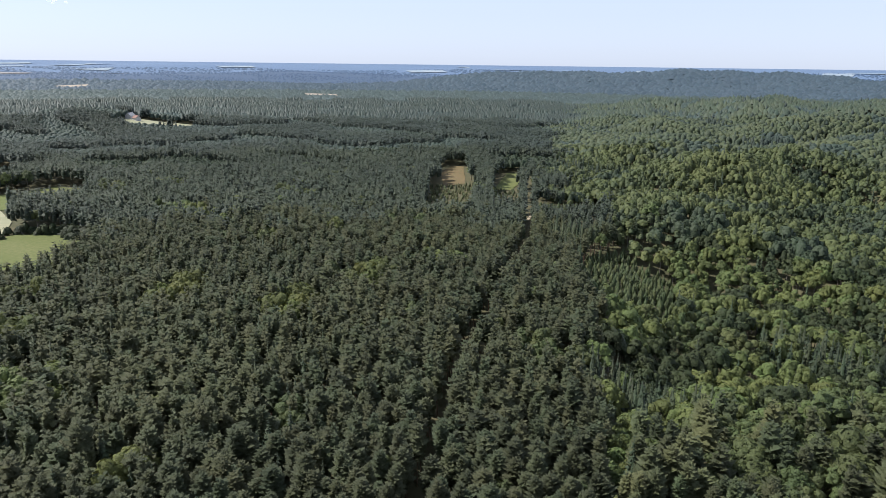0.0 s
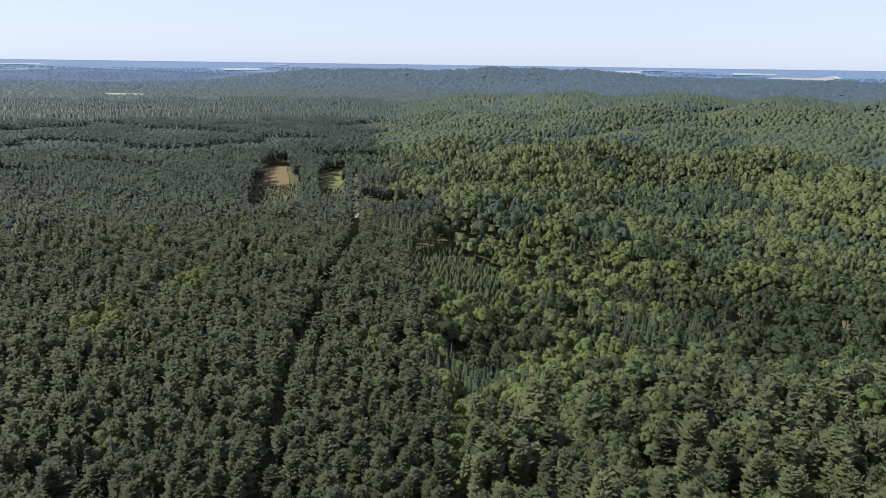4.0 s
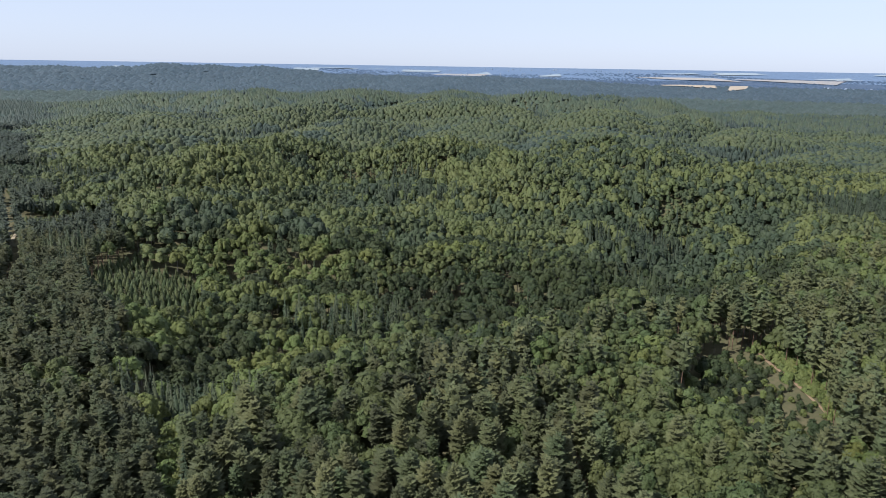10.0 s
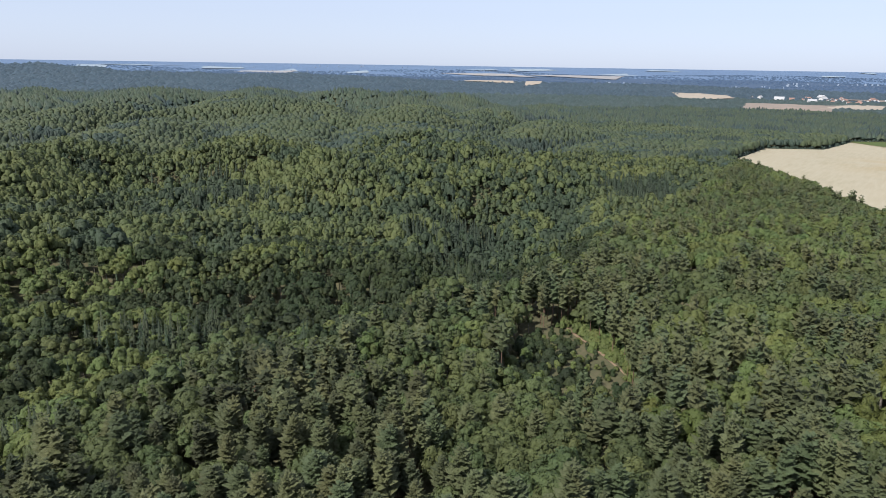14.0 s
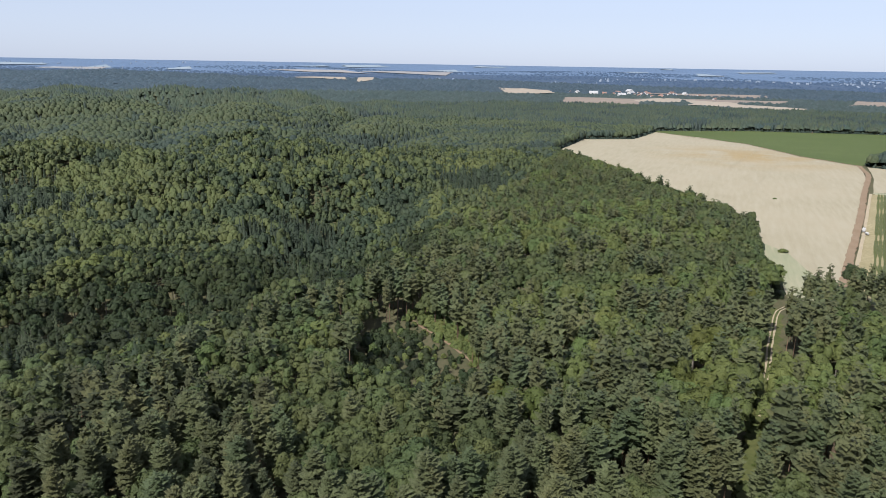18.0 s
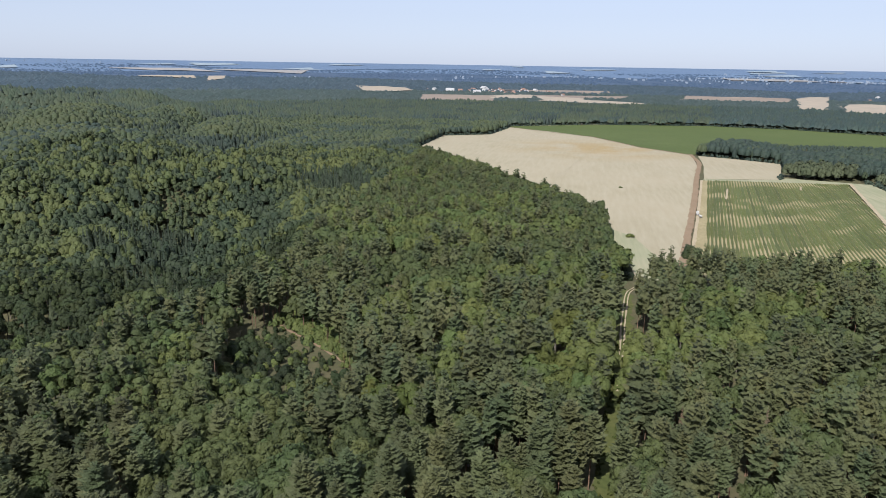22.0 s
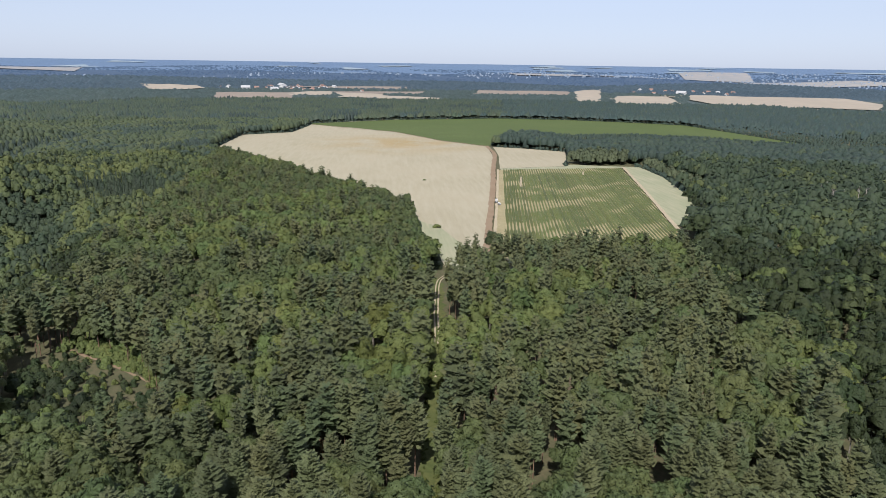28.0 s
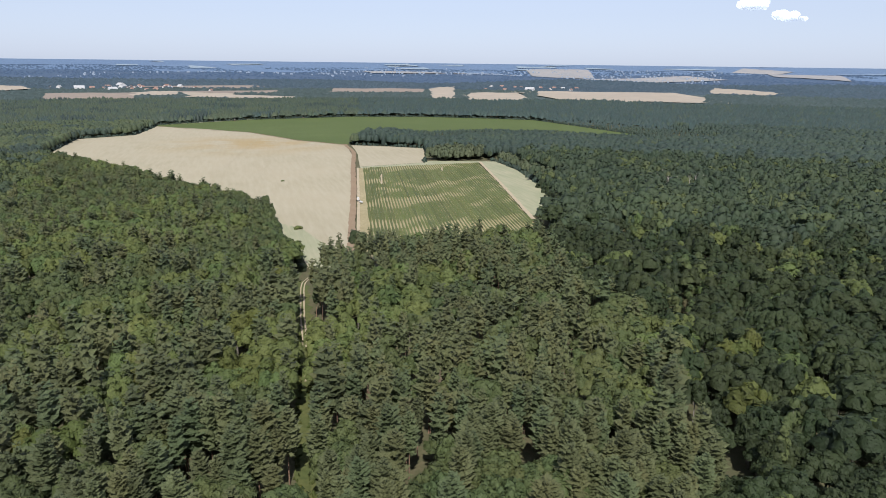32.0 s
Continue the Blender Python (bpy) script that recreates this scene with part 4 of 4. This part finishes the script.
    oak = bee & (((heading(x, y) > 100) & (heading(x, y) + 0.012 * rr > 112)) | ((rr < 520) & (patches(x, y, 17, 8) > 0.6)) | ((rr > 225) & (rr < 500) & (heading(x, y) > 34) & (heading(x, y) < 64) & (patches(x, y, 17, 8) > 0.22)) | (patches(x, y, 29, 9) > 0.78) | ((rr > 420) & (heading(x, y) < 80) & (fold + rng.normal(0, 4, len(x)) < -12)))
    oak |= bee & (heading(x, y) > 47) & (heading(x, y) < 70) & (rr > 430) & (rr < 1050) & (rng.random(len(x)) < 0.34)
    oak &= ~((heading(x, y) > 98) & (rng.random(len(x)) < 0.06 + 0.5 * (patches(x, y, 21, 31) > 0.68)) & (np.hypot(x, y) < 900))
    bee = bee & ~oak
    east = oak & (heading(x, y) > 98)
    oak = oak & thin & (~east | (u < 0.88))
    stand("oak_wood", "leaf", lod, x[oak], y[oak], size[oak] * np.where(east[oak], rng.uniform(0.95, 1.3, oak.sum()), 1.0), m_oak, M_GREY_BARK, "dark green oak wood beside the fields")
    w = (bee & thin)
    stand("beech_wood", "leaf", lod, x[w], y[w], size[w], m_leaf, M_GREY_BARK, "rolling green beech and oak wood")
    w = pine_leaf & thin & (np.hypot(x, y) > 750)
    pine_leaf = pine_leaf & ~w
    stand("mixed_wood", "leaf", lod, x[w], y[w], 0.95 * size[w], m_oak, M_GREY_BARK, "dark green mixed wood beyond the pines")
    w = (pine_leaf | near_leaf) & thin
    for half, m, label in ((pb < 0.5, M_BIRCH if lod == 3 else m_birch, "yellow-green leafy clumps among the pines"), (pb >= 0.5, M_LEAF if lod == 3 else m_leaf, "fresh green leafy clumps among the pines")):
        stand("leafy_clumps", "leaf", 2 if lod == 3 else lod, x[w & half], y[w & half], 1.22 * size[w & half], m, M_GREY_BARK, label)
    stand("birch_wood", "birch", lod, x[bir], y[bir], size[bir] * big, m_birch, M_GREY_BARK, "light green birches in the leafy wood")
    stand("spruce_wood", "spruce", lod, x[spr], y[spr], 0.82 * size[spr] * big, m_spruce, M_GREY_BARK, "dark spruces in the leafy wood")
    w = kind == 6
    stand("low_pine_wood", "young", lod, x[w], y[w], 0.5 * size[w], M_PINE_LIGHT, M_BARK, "low young pines before the clearing")
    w = (kind == 7) & thin
    stand("yellow_green_clumps", "leaf", lod, x[w], y[w], 1.36 * size[w], M_YELLOW, M_GREY_BARK, "yellow-green broadleaf clumps in the pine wood")
    w = kind == 8
    stand("dark_spruce_clumps", "spruce", lod, x[w], y[w], 0.95 * size[w], M_SPRUCE, M_GREY_BARK, "dark spruces standing in a group")
    w = kind == 3
    stand("plantation", "young", lod, x[w], y[w], 0.85 * size[w], M_YOUNG, M_BARK, "dense young conifer plantation")
    w = kind == 4
    for half, m in ((u < 0.72, m_oak), (u >= 0.72, m_leaf)):
        stand("thicket", "shrub", lod, x[w & half], y[w & half], size[w & half] * rng.uniform(0.6, 1.2, (w & half).sum()) * (0.5 + 0.5 * smooth(off_line(PATH, x[w & half], y[w & half]), 6, 26)), m, M_GREY_BARK, "low leafy thicket by the sandy path")
# bushes behind the sandy path
g = np.random.default_rng(8)
x, y = g.uniform(250, 300, 900), g.uniform(80, 135, 900)
w = (off_line(PATH, x, y) > 1.9) & (off_line(PATH, x, y) < 14) & ~inside(THICKET, x, y)
stand("path_bushes", "shrub", 2, x[w], y[w], g.uniform(0.45, 0.95, w.sum()), M_LEAF, M_GREY_BARK, "green bushes under the pines by the sandy path")
# weeds on the ride
g = np.random.default_rng(12)
k = g.uniform(125, 300, 420)
x, y = k, np.interp(k, [p[0] for p in LANE], [p[1] for p in LANE]) + g.choice([-1, 1], 420) * g.uniform(1.2, 3.4, 420)
stand("ride_weeds", "shrub", 2, x, y, g.uniform(0.1, 0.26, 420), M_YELLOW, M_GREY_BARK, "yellowish weeds and bracken on the forest ride")
# behind and below the eye
x, y = np.concatenate([np.stack(scatter(0, 120, -180, 181, 7.0)), np.stack(scatter(120, 600, -180, -42, 12)), np.stack(scatter(120, 600, 147, 181, 12))], 1)
stand("rear_pine_wood", "pine", 5, x, y, np.full(len(x), 1.1), M_PINE, M_BARK, "pine wood round the place")
# the blue of these farthest woods is haze in their colour
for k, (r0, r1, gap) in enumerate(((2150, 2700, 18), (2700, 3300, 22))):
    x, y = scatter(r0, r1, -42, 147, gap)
    stand("backdrop_woods", "clump", 5, x, y, rng.uniform(0.9, 1.6, len(x)), M_HAZED_FAR[k], M_GREY_BARK, "distant woods with blue haze put into their colour")
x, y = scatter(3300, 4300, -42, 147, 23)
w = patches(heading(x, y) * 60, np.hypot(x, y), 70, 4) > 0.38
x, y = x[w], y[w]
stand("backdrop_woods", "clump", 5, x, y, rng.uniform(0.5, 0.75, len(x)), M_HAZED_FAR[2], M_GREY_BARK, "far woods below the horizon, coloured blue for haze")

# bushes along the rims of the fields
ex, ey = [], []
for poly in (WHEAT, GREEN, STRIP, MEADOW, WHEAT_2, MEADOW_4):
    for (x0, y0), (x1, y1) in zip(poly, poly[1:] + poly[:1]):
        n = int(math.hypot(x1 - x0, y1 - y0) / 2.6)
        for k in range(n):
            s, d = (k + rng.random()) / n, rng.uniform(1.0, 6.0)
            for sg in (-1, 1):
                ex.append(x0 + (x1 - x0) * s - sg * d * (y1 - y0) / math.hypot(x1 - x0, y1 - y0))
                ey.append(y0 + (y1 - y0) * s + sg * d * (x1 - x0) / math.hypot(x1 - x0, y1 - y0))
ex, ey = np.array(ex), np.array(ey)
ok = (off_line(DIRT, ex, ey) > 15) & (off_line(LANE, ex, ey) > 4.2 + 7.0 * smooth(ex, 345, 385))
for poly in FIELDS:
    ok &= ~inside(poly, ex, ey)
ok &= (off_line(PLOT + PLOT[:1], ex, ey) > 9) & (np.hypot(ex - 856, ey + 276) > 46)
ok &= (off_line([(1419, 130), (1270, -29), (1100, -98), (1023, -160)], ex, ey) > 8)
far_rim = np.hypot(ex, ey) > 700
# the far bushes take the haze-tinted oak canopy
for w, m in ((ok & ~far_rim, M_OAK), (ok & far_rim, HAZED_WOODS[1][2])):
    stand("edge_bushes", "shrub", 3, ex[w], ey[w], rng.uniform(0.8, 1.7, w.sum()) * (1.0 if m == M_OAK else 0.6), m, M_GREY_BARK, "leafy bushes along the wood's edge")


# ---- far fields, village and town ----
def far_sheet(a0, a1, lo, hi, m, label):
    """A far field: a patch of the climbing land between two headings."""
    g = np.random.default_rng(int(abs(a0) * 10))
    n = max(6, int((a1 - a0) * 3))
    aa = np.radians(np.linspace(a0, a1, n))
    k = np.linspace(-1, 1, n)
    near, far = out(lo) - 30 + 40 * g.normal() * k, out(hi) - 10 + 40 * g.normal() * k
    mid = (near + far) / 2
    half = np.maximum(far - near, 20) / 2 * np.interp(np.arange(n), np.linspace(0, n - 1, 7), g.uniform(0.82, 1.03, 7))
    lean = radians(g.normal(0, 0.12) * (a1 - a0))
    co = []
    for s in np.linspace(-1, 1, 5):
        r = mid + half * s
        x, y = r * np.sin(aa + lean * s), r * np.cos(aa + lean * s)
        co.append(np.stack([x, y, hills(x, y) + 3.0], -1))
    me = mesh_of("far_field", np.concatenate(co), grid_faces(5, n), [m])
    me.flip_normals() if me.polygons[0].normal.z < 0 else None
    return tagged(new("far_field", me), label, "field", kind="structure")


for q in FAR_TAN:
    far_sheet(*q, M_FAR_TAN, "distant pale stubble field")
for q in FAR_BROWN:
    far_sheet(*q, M_FAR_BROWN, "distant brown ploughed field")
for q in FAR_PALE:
    far_sheet(*q, M_HAZED_PALE if q[2] < 1.3 else M_FAR_TAN, "distant pale field with haze put into its colour")
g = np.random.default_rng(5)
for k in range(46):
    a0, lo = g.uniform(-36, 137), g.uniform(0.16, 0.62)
    far_sheet(a0, a0 + g.uniform(0.8, 3.6), lo, lo - g.uniform(0.03, 0.08), M_HAZED_STREAK, "thin pale field near the horizon, blued with haze")


def box(bm, lo, hi):
    v = [bm.verts.new((x, y, z)) for x in (lo[0], hi[0]) for y in (lo[1], hi[1]) for z in (lo[2], hi[2])]
    for f in ((0, 1, 3, 2), (4, 6, 7, 5), (0, 4, 5, 1), (2, 3, 7, 6), (0, 2, 6, 4), (1, 5, 7, 3)):
        bm.faces.new([v[i] for i in f])


def finish(name, bm, m):
    me = bpy.data.meshes.new(name)
    bmesh.ops.recalc_face_normals(bm, faces=bm.faces)
    bm.to_mesh(me)
    bm.free()
    me.materials.append(m)
    return me


def house(w, d, h, roof_m):
    root = tagged(new("house"), "white rendered house with a pitched roof", "house", "village houses")
    bm = bmesh.new()
    box(bm, (-w / 2, -d / 2, -3), (w / 2, d / 2, h))
    for sx in (-1, 1):
        v = [bm.verts.new(p) for p in ((sx * w / 2, -d / 2, h), (sx * w / 2, d / 2, h), (sx * w / 2, 0, h + d * 0.42))]
        bm.faces.new(v)
    part("wall", finish("wall", bm, M_WALL), root)
    bm = bmesh.new()
    e, top = 0.6, h + d * 0.45
    for sy in (-1, 1):
        q = [(-w / 2 - e, sy * (d / 2 + e), h - 0.3), (w / 2 + e, sy * (d / 2 + e), h - 0.3), (w / 2 + e, 0, top), (-w / 2 - e, 0, top)]
        lo = [bm.verts.new(p) for p in q]
        hi = [bm.verts.new((p[0], p[1], p[2] + 0.3)) for p in q]
        bm.faces.new(lo), bm.faces.new(hi)
        for i in range(4):
            bm.faces.new((lo[i], lo[(i + 1) % 4], hi[(i + 1) % 4], hi[i]))
    part("roof", finish("roof", bm, roof_m), root)
    bm = bmesh.new()
    box(bm, (w * 0.2, -0.5, h + 1), (w * 0.2 + 0.9, 0.4, top + 1.0))
    part("chimney", finish("chimney", bm, M_ROOF), root)
    for sx in (-0.28, 0.0, 0.28):
        for sy in (-1, 1):
            bm = bmesh.new()
            box(bm, (sx * w - 0.6, sy * d / 2 - 0.06, 1.0), (sx * w + 0.6, sy * d / 2 + 0.06, 2.5))
            part("window", finish("window", bm, M_PANE), root)
    return root


models = [house(12, 9, 4.5, M_ROOF), house(16, 10, 5.5, M_ROOF_GREY), house(26, 13, 6, M_ROOF_GREY)]
spots = [(77.9 + 0.9 * k + g.uniform(-0.3, 0.3), out(g.uniform(2.02, 2.34))) for k in range(13)] + [(81.5 + g.uniform(0, 4.5), out(g.uniform(1.95, 2.3))) for _ in range(16)]
spots += [(110.2 + 0.55 * k + g.uniform(-0.2, 0.2), out(g.uniform(1.75, 2.15))) for k in range(14)]
for k, (a, r) in enumerate(spots):
    x, y = r * math.sin(radians(a)), r * math.cos(radians(a))
    m4 = at(x, y, g.uniform(0, 3.1), g.uniform(1.0, 1.35))
    if k < 3:
        models[k].matrix_basis = m4
    else:
        old = models[0 if k % 5 else (2 if k % 10 == 5 else 1)]
        copy_thing(old, m4 @ Matrix.Diagonal((1 / old.scale[0], 1 / old.scale[1], 1 / old.scale[2], 1)))
for k, (x, y) in enumerate(((-575, 1246), (-556, 1252), (-540, 1240))):
    copy_thing(models[k % 2], at(x, y, 0.5 + k, 0.9))

# the town: pale blocks, past counting
C, T = [], []
cube = np.array([(x, y, z) for x in (-1, 1) for y in (-1, 1) for z in (0, 1)], float)
quad = np.array([(0, 1, 3, 2), (4, 6, 7, 5), (0, 4, 5, 1), (2, 3, 7, 6), (1, 5, 7, 3)])
for a0, a1, lo, hi, n in ((98, 113, 1.15, 0.78, 150), (116, 128, 1.2, 0.85, 170), (100, 128, 0.8, 0.5, 90), (66, 80, 1.25, 1.1, 50), (80, 98, 1.1, 0.95, 70), (39, 46, 0.6, 0.5, 14), (36, 62, 0.45, 0.3, 30)):
    for _ in range(n):
        a, r = radians(g.uniform(a0, a1)), out(g.uniform(hi, lo))
        x, y = r * math.sin(a), r * math.cos(a)
        b = cube * (g.uniform(1.5, 5), g.uniform(1.5, 4), g.uniform(1, 3) + 6)
        c, s_ = math.cos(-a), math.sin(-a)
        T.append(quad + 8 * len(C))
        C.append(np.stack([b[:, 0] * c - b[:, 1] * s_ + x, b[:, 0] * s_ + b[:, 1] * c + y, b[:, 2] + float(hills(x, y)) - 1], -1))
tagged(new("far_town", mesh_of("far_town", np.concatenate(C), np.concatenate(T), [M_TOWN])), "pale distant town blocks, haze put into their colour", "town", kind="stuff")

# ---- single things in the fields and at the wood's edge ----
for x, y, sz in ((518, -44, 0.95), (727, -48, 0.55)):
    b = tree("field_bush", "shrub", 5, M_LEAF, M_GREY_BARK, "lone round bush standing in the ripe wheat", "bush")
    b.matrix_basis = at(x, y, 0.4, sz * 0.75, sz * 1.3)
for k, (x, y, sz) in enumerate(((217, 210, 0.85), (213, 214, 0.75), (195, 212, 0.7), (245, 191, 0.8), (270, 189, 0.7), (274, 187, 0.75), (209, -38, 0.8), (216, -65, 0.78), (200, -105, 0.8))):
    b = tree("dead_spruce", "spruce", 60 + k, M_DEAD, M_GREY_BARK, "dry brown dead spruce among green trees", "spruce tree", "dead spruces")
    b.matrix_basis = at(x, y, k, sz, sz * 0.9)
b = tree("yellow_tree", "leaf", 70, M_YELLOW, M_GREY_BARK, "yellow-green rounded tree in the dark leafy wood", "leafy tree")
b.matrix_basis = at(231, -234, 0, 1.0)

# the pale grove at the corner of the wheat
g = np.random.default_rng(44)
first = None
for k in range(48):
    q, th = math.sqrt((k % 24 + 0.5) / 24), k * 2.399
    x, y, sz = 862 + 22 * q * math.cos(th) - 5 * q * math.sin(th), -277 + 38 * q * math.sin(th), g.uniform(3.0, 3.7)
    if k >= 24:
        s_ = (k - 24) / 24
        x, y, sz = 836 - 170 * s_ + g.uniform(-5, 5), -330 + 12 * s_ + g.uniform(-9, 5), g.uniform(2.0, 2.7)
    m4 = at(x, y, g.uniform(0, 6.28), sz, 0.82 * sz)
    if first is None:
        first = tree("willow_tree", "shrub", 81, M_WILLOW, M_GREY_BARK, "grey-green rounded willow in the grove beside the fields", "willow tree", "willows of the grove")
        first.matrix_basis = m4
    else:
        copy_thing(first, m4 @ Matrix.Diagonal((1 / first.scale[0], 1 / first.scale[1], 1 / first.scale[2], 1)))


def dead_tree(seed):
    """A bare standing trunk with stubs of limbs."""
    g = np.random.default_rng(seed)
    root = tagged(new("dead_tree"), "bare pale dead tree standing in the oak wood", "dead tree", "bare dead trees")
    part("trunk", mesh_of("trunk", *bole(19.0, 0.34, 5, seed), [M_DEADWOOD]), root)
    for k in range(6):
        co, tri = bole(g.uniform(2.5, 5.0), 0.12, 3, seed + k)
        turn = Matrix.Translation((0, 0, 9.0 + 1.5 * k)) @ Matrix.Rotation(k * 2.4 + seed, 4, "Z") @ Matrix.Rotation(radians(g.uniform(35, 65)), 4, "X")
        part("limb", mesh_of("limb", [turn @ Vector(c) for c in co], tri, [M_DEADWOOD]), root)
    return root


for k in range(15):
    a, r = radians(124.2 + 0.28 * k + g.uniform(-0.2, 0.2)), 690 + g.uniform(-18, 26)
    dead_tree(90 + k).matrix_basis = at(r * math.sin(a), r * math.cos(a), g.uniform(0, 6), g.uniform(0.85, 1.1))


# ---- clouds far off ----
def cloud(name, az, el, wide, tall, n, seed):
    """A small heap cloud low over the horizon."""
    q = np.random.default_rng(seed)
    bm = bmesh.new()
    for _ in range(n):
        u = q.normal(0, 0.38)
        r = tall * q.uniform(0.25, 0.5) * max(0.35, 1 - abs(u))
        m4 = Matrix.Translation((u * wide, q.normal(0, 0.1) * wide, r * 0.5 + q.uniform(0, 0.25) * tall)) @ Matrix.Diagonal((1.5, 1.3, 0.8, 1))
        got = bmesh.ops.create_icosphere(bm, subdivisions=3, radius=r, matrix=m4)
        for v in got["verts"]:
            v.co += Vector(noise.noise_vector(v.co / 25.0)) * 9.0
    me = finish(name, bm, M_CLOUD)
    me.polygons.foreach_set("use_smooth", np.ones(len(me.polygons), bool))
    ob = tagged(new(name, me), "small white summer cloud above the horizon", "cloud", kind="structure")
    d = 4700.0
    ob.matrix_world = Matrix.Translation((d * math.sin(radians(az)), d * math.cos(radians(az)), 120 + d * math.tan(radians(el)))) @ Matrix.Rotation(radians(-az), 4, "Z")


cloud("backdrop_cloud", 129.5, 3.9, 150, 110, 6, 1)
cloud("backdrop_cloud", 131.6, 3.15, 150, 95, 6, 2)
cloud("backdrop_cloud", -28.0, 3.75, 80, 60, 4, 3)


# ---- the white tank trailer beside the plot ----
def trailer(x, y, spin):
    root = tagged(new("tank_trailer"), "white tank trailer parked beside the crop plot", "trailer")
    bm = bmesh.new()
    bmesh.ops.create_cone(bm, cap_ends=True, segments=20, radius1=1.15, radius2=1.15, depth=4.4, matrix=Matrix.Translation((0, 0, 2.3)) @ Matrix.Rotation(math.pi / 2, 4, "Y"))
    bmesh.ops.bevel(bm, geom=[e for e in bm.edges if e.calc_length() < 0.5], offset=0.18, segments=2, affect="EDGES")
    tank = part("tank", finish("tank", bm, M_WALL), root, "white plastic tank")
    bm = bmesh.new()
    bmesh.ops.create_cone(bm, cap_ends=True, segments=14, radius1=0.35, radius2=0.3, depth=0.35, matrix=Matrix.Translation((0.4, 0, 3.55)))
    part("lid", finish("lid", bm, M_PANE), tank)
    bm = bmesh.new()
    box(bm, (-2.5, -0.8, 0.75), (2.5, -0.62, 1.0)), box(bm, (-2.5, 0.62, 0.75), (2.5, 0.8, 1.0)), box(bm, (2.3, -0.8, 0.77), (2.48, 0.8, 0.98)), box(bm, (-2.48, -0.8, 0.77), (-2.3, 0.8, 0.98))
    part("frame", finish("frame", bm, M_ROOF_GREY), root)
    bm = bmesh.new()
    box(bm, (2.5, -0.08, 0.78), (4.4, 0.08, 0.95))
    part("drawbar", finish("drawbar", bm, M_ROOF_GREY), root)
    for sx in (-1.2, 1.2):
        for sy in (-1.05, 1.05):
            bm = bmesh.new()
            bmesh.ops.create_cone(bm, cap_ends=True, segments=18, radius1=0.5, radius2=0.5, depth=0.35, matrix=Matrix.Translation((sx, sy, 0.5)) @ Matrix.Rotation(math.pi / 2, 4, "X"))
            tyre = part("tyre", finish("tyre", bm, M_PANE), root)
            bm = bmesh.new()
            bmesh.ops.create_cone(bm, cap_ends=True, segments=12, radius1=0.26, radius2=0.26, depth=0.39, matrix=Matrix.Translation((sx, sy, 0.5)) @ Matrix.Rotation(math.pi / 2, 4, "X"))
            part("rim", finish("rim", bm, M_WALL), tyre)
    root.matrix_basis = Matrix.Translation((0, 0, 0.8)) @ at(x, y, spin)
    return root


trailer(611, -105.5, -0.16)
trailer(602, -106.5, 0.3).scale = (0.75, 0.75, 0.6)


def hide(x, y, spin):
    """A raised wooden hide on four legs."""
    root = tagged(new("hunting_hide"), "dark wooden raised hide at the field's edge", "hunting hide")
    for sx in (-0.9, 0.9):
        for sy in (-0.9, 0.9):
            bm = bmesh.new()
            box(bm, (sx - 0.1, sy - 0.1, -0.5), (sx + 0.1, sy + 0.1, 4.0))
            part("leg", finish("leg", bm, M_BARK), root)
    bm = bmesh.new()
    box(bm, (-1.1, -1.1, 4.0), (1.1, 1.1, 5.6))
    part("cabin", finish("cabin", bm, M_BARK), root)
    bm = bmesh.new()
    box(bm, (-1.35, -1.35, 5.6), (1.35, 1.35, 5.78))
    part("roof", finish("roof", bm, M_ROOF_GREY), root)
    bm = bmesh.new()
    for k in range(9):
        box(bm, (-0.35, -1.6 + k * 0.05, 0.2 + k * 0.42), (0.35, -1.54 + k * 0.05, 0.28 + k * 0.42))
    part("ladder", finish("ladder", bm, M_BARK), root)
    root.matrix_basis = at(x, y, spin)


hide(1528, -150, 1.4)
hide(1505, -10, 1.6)
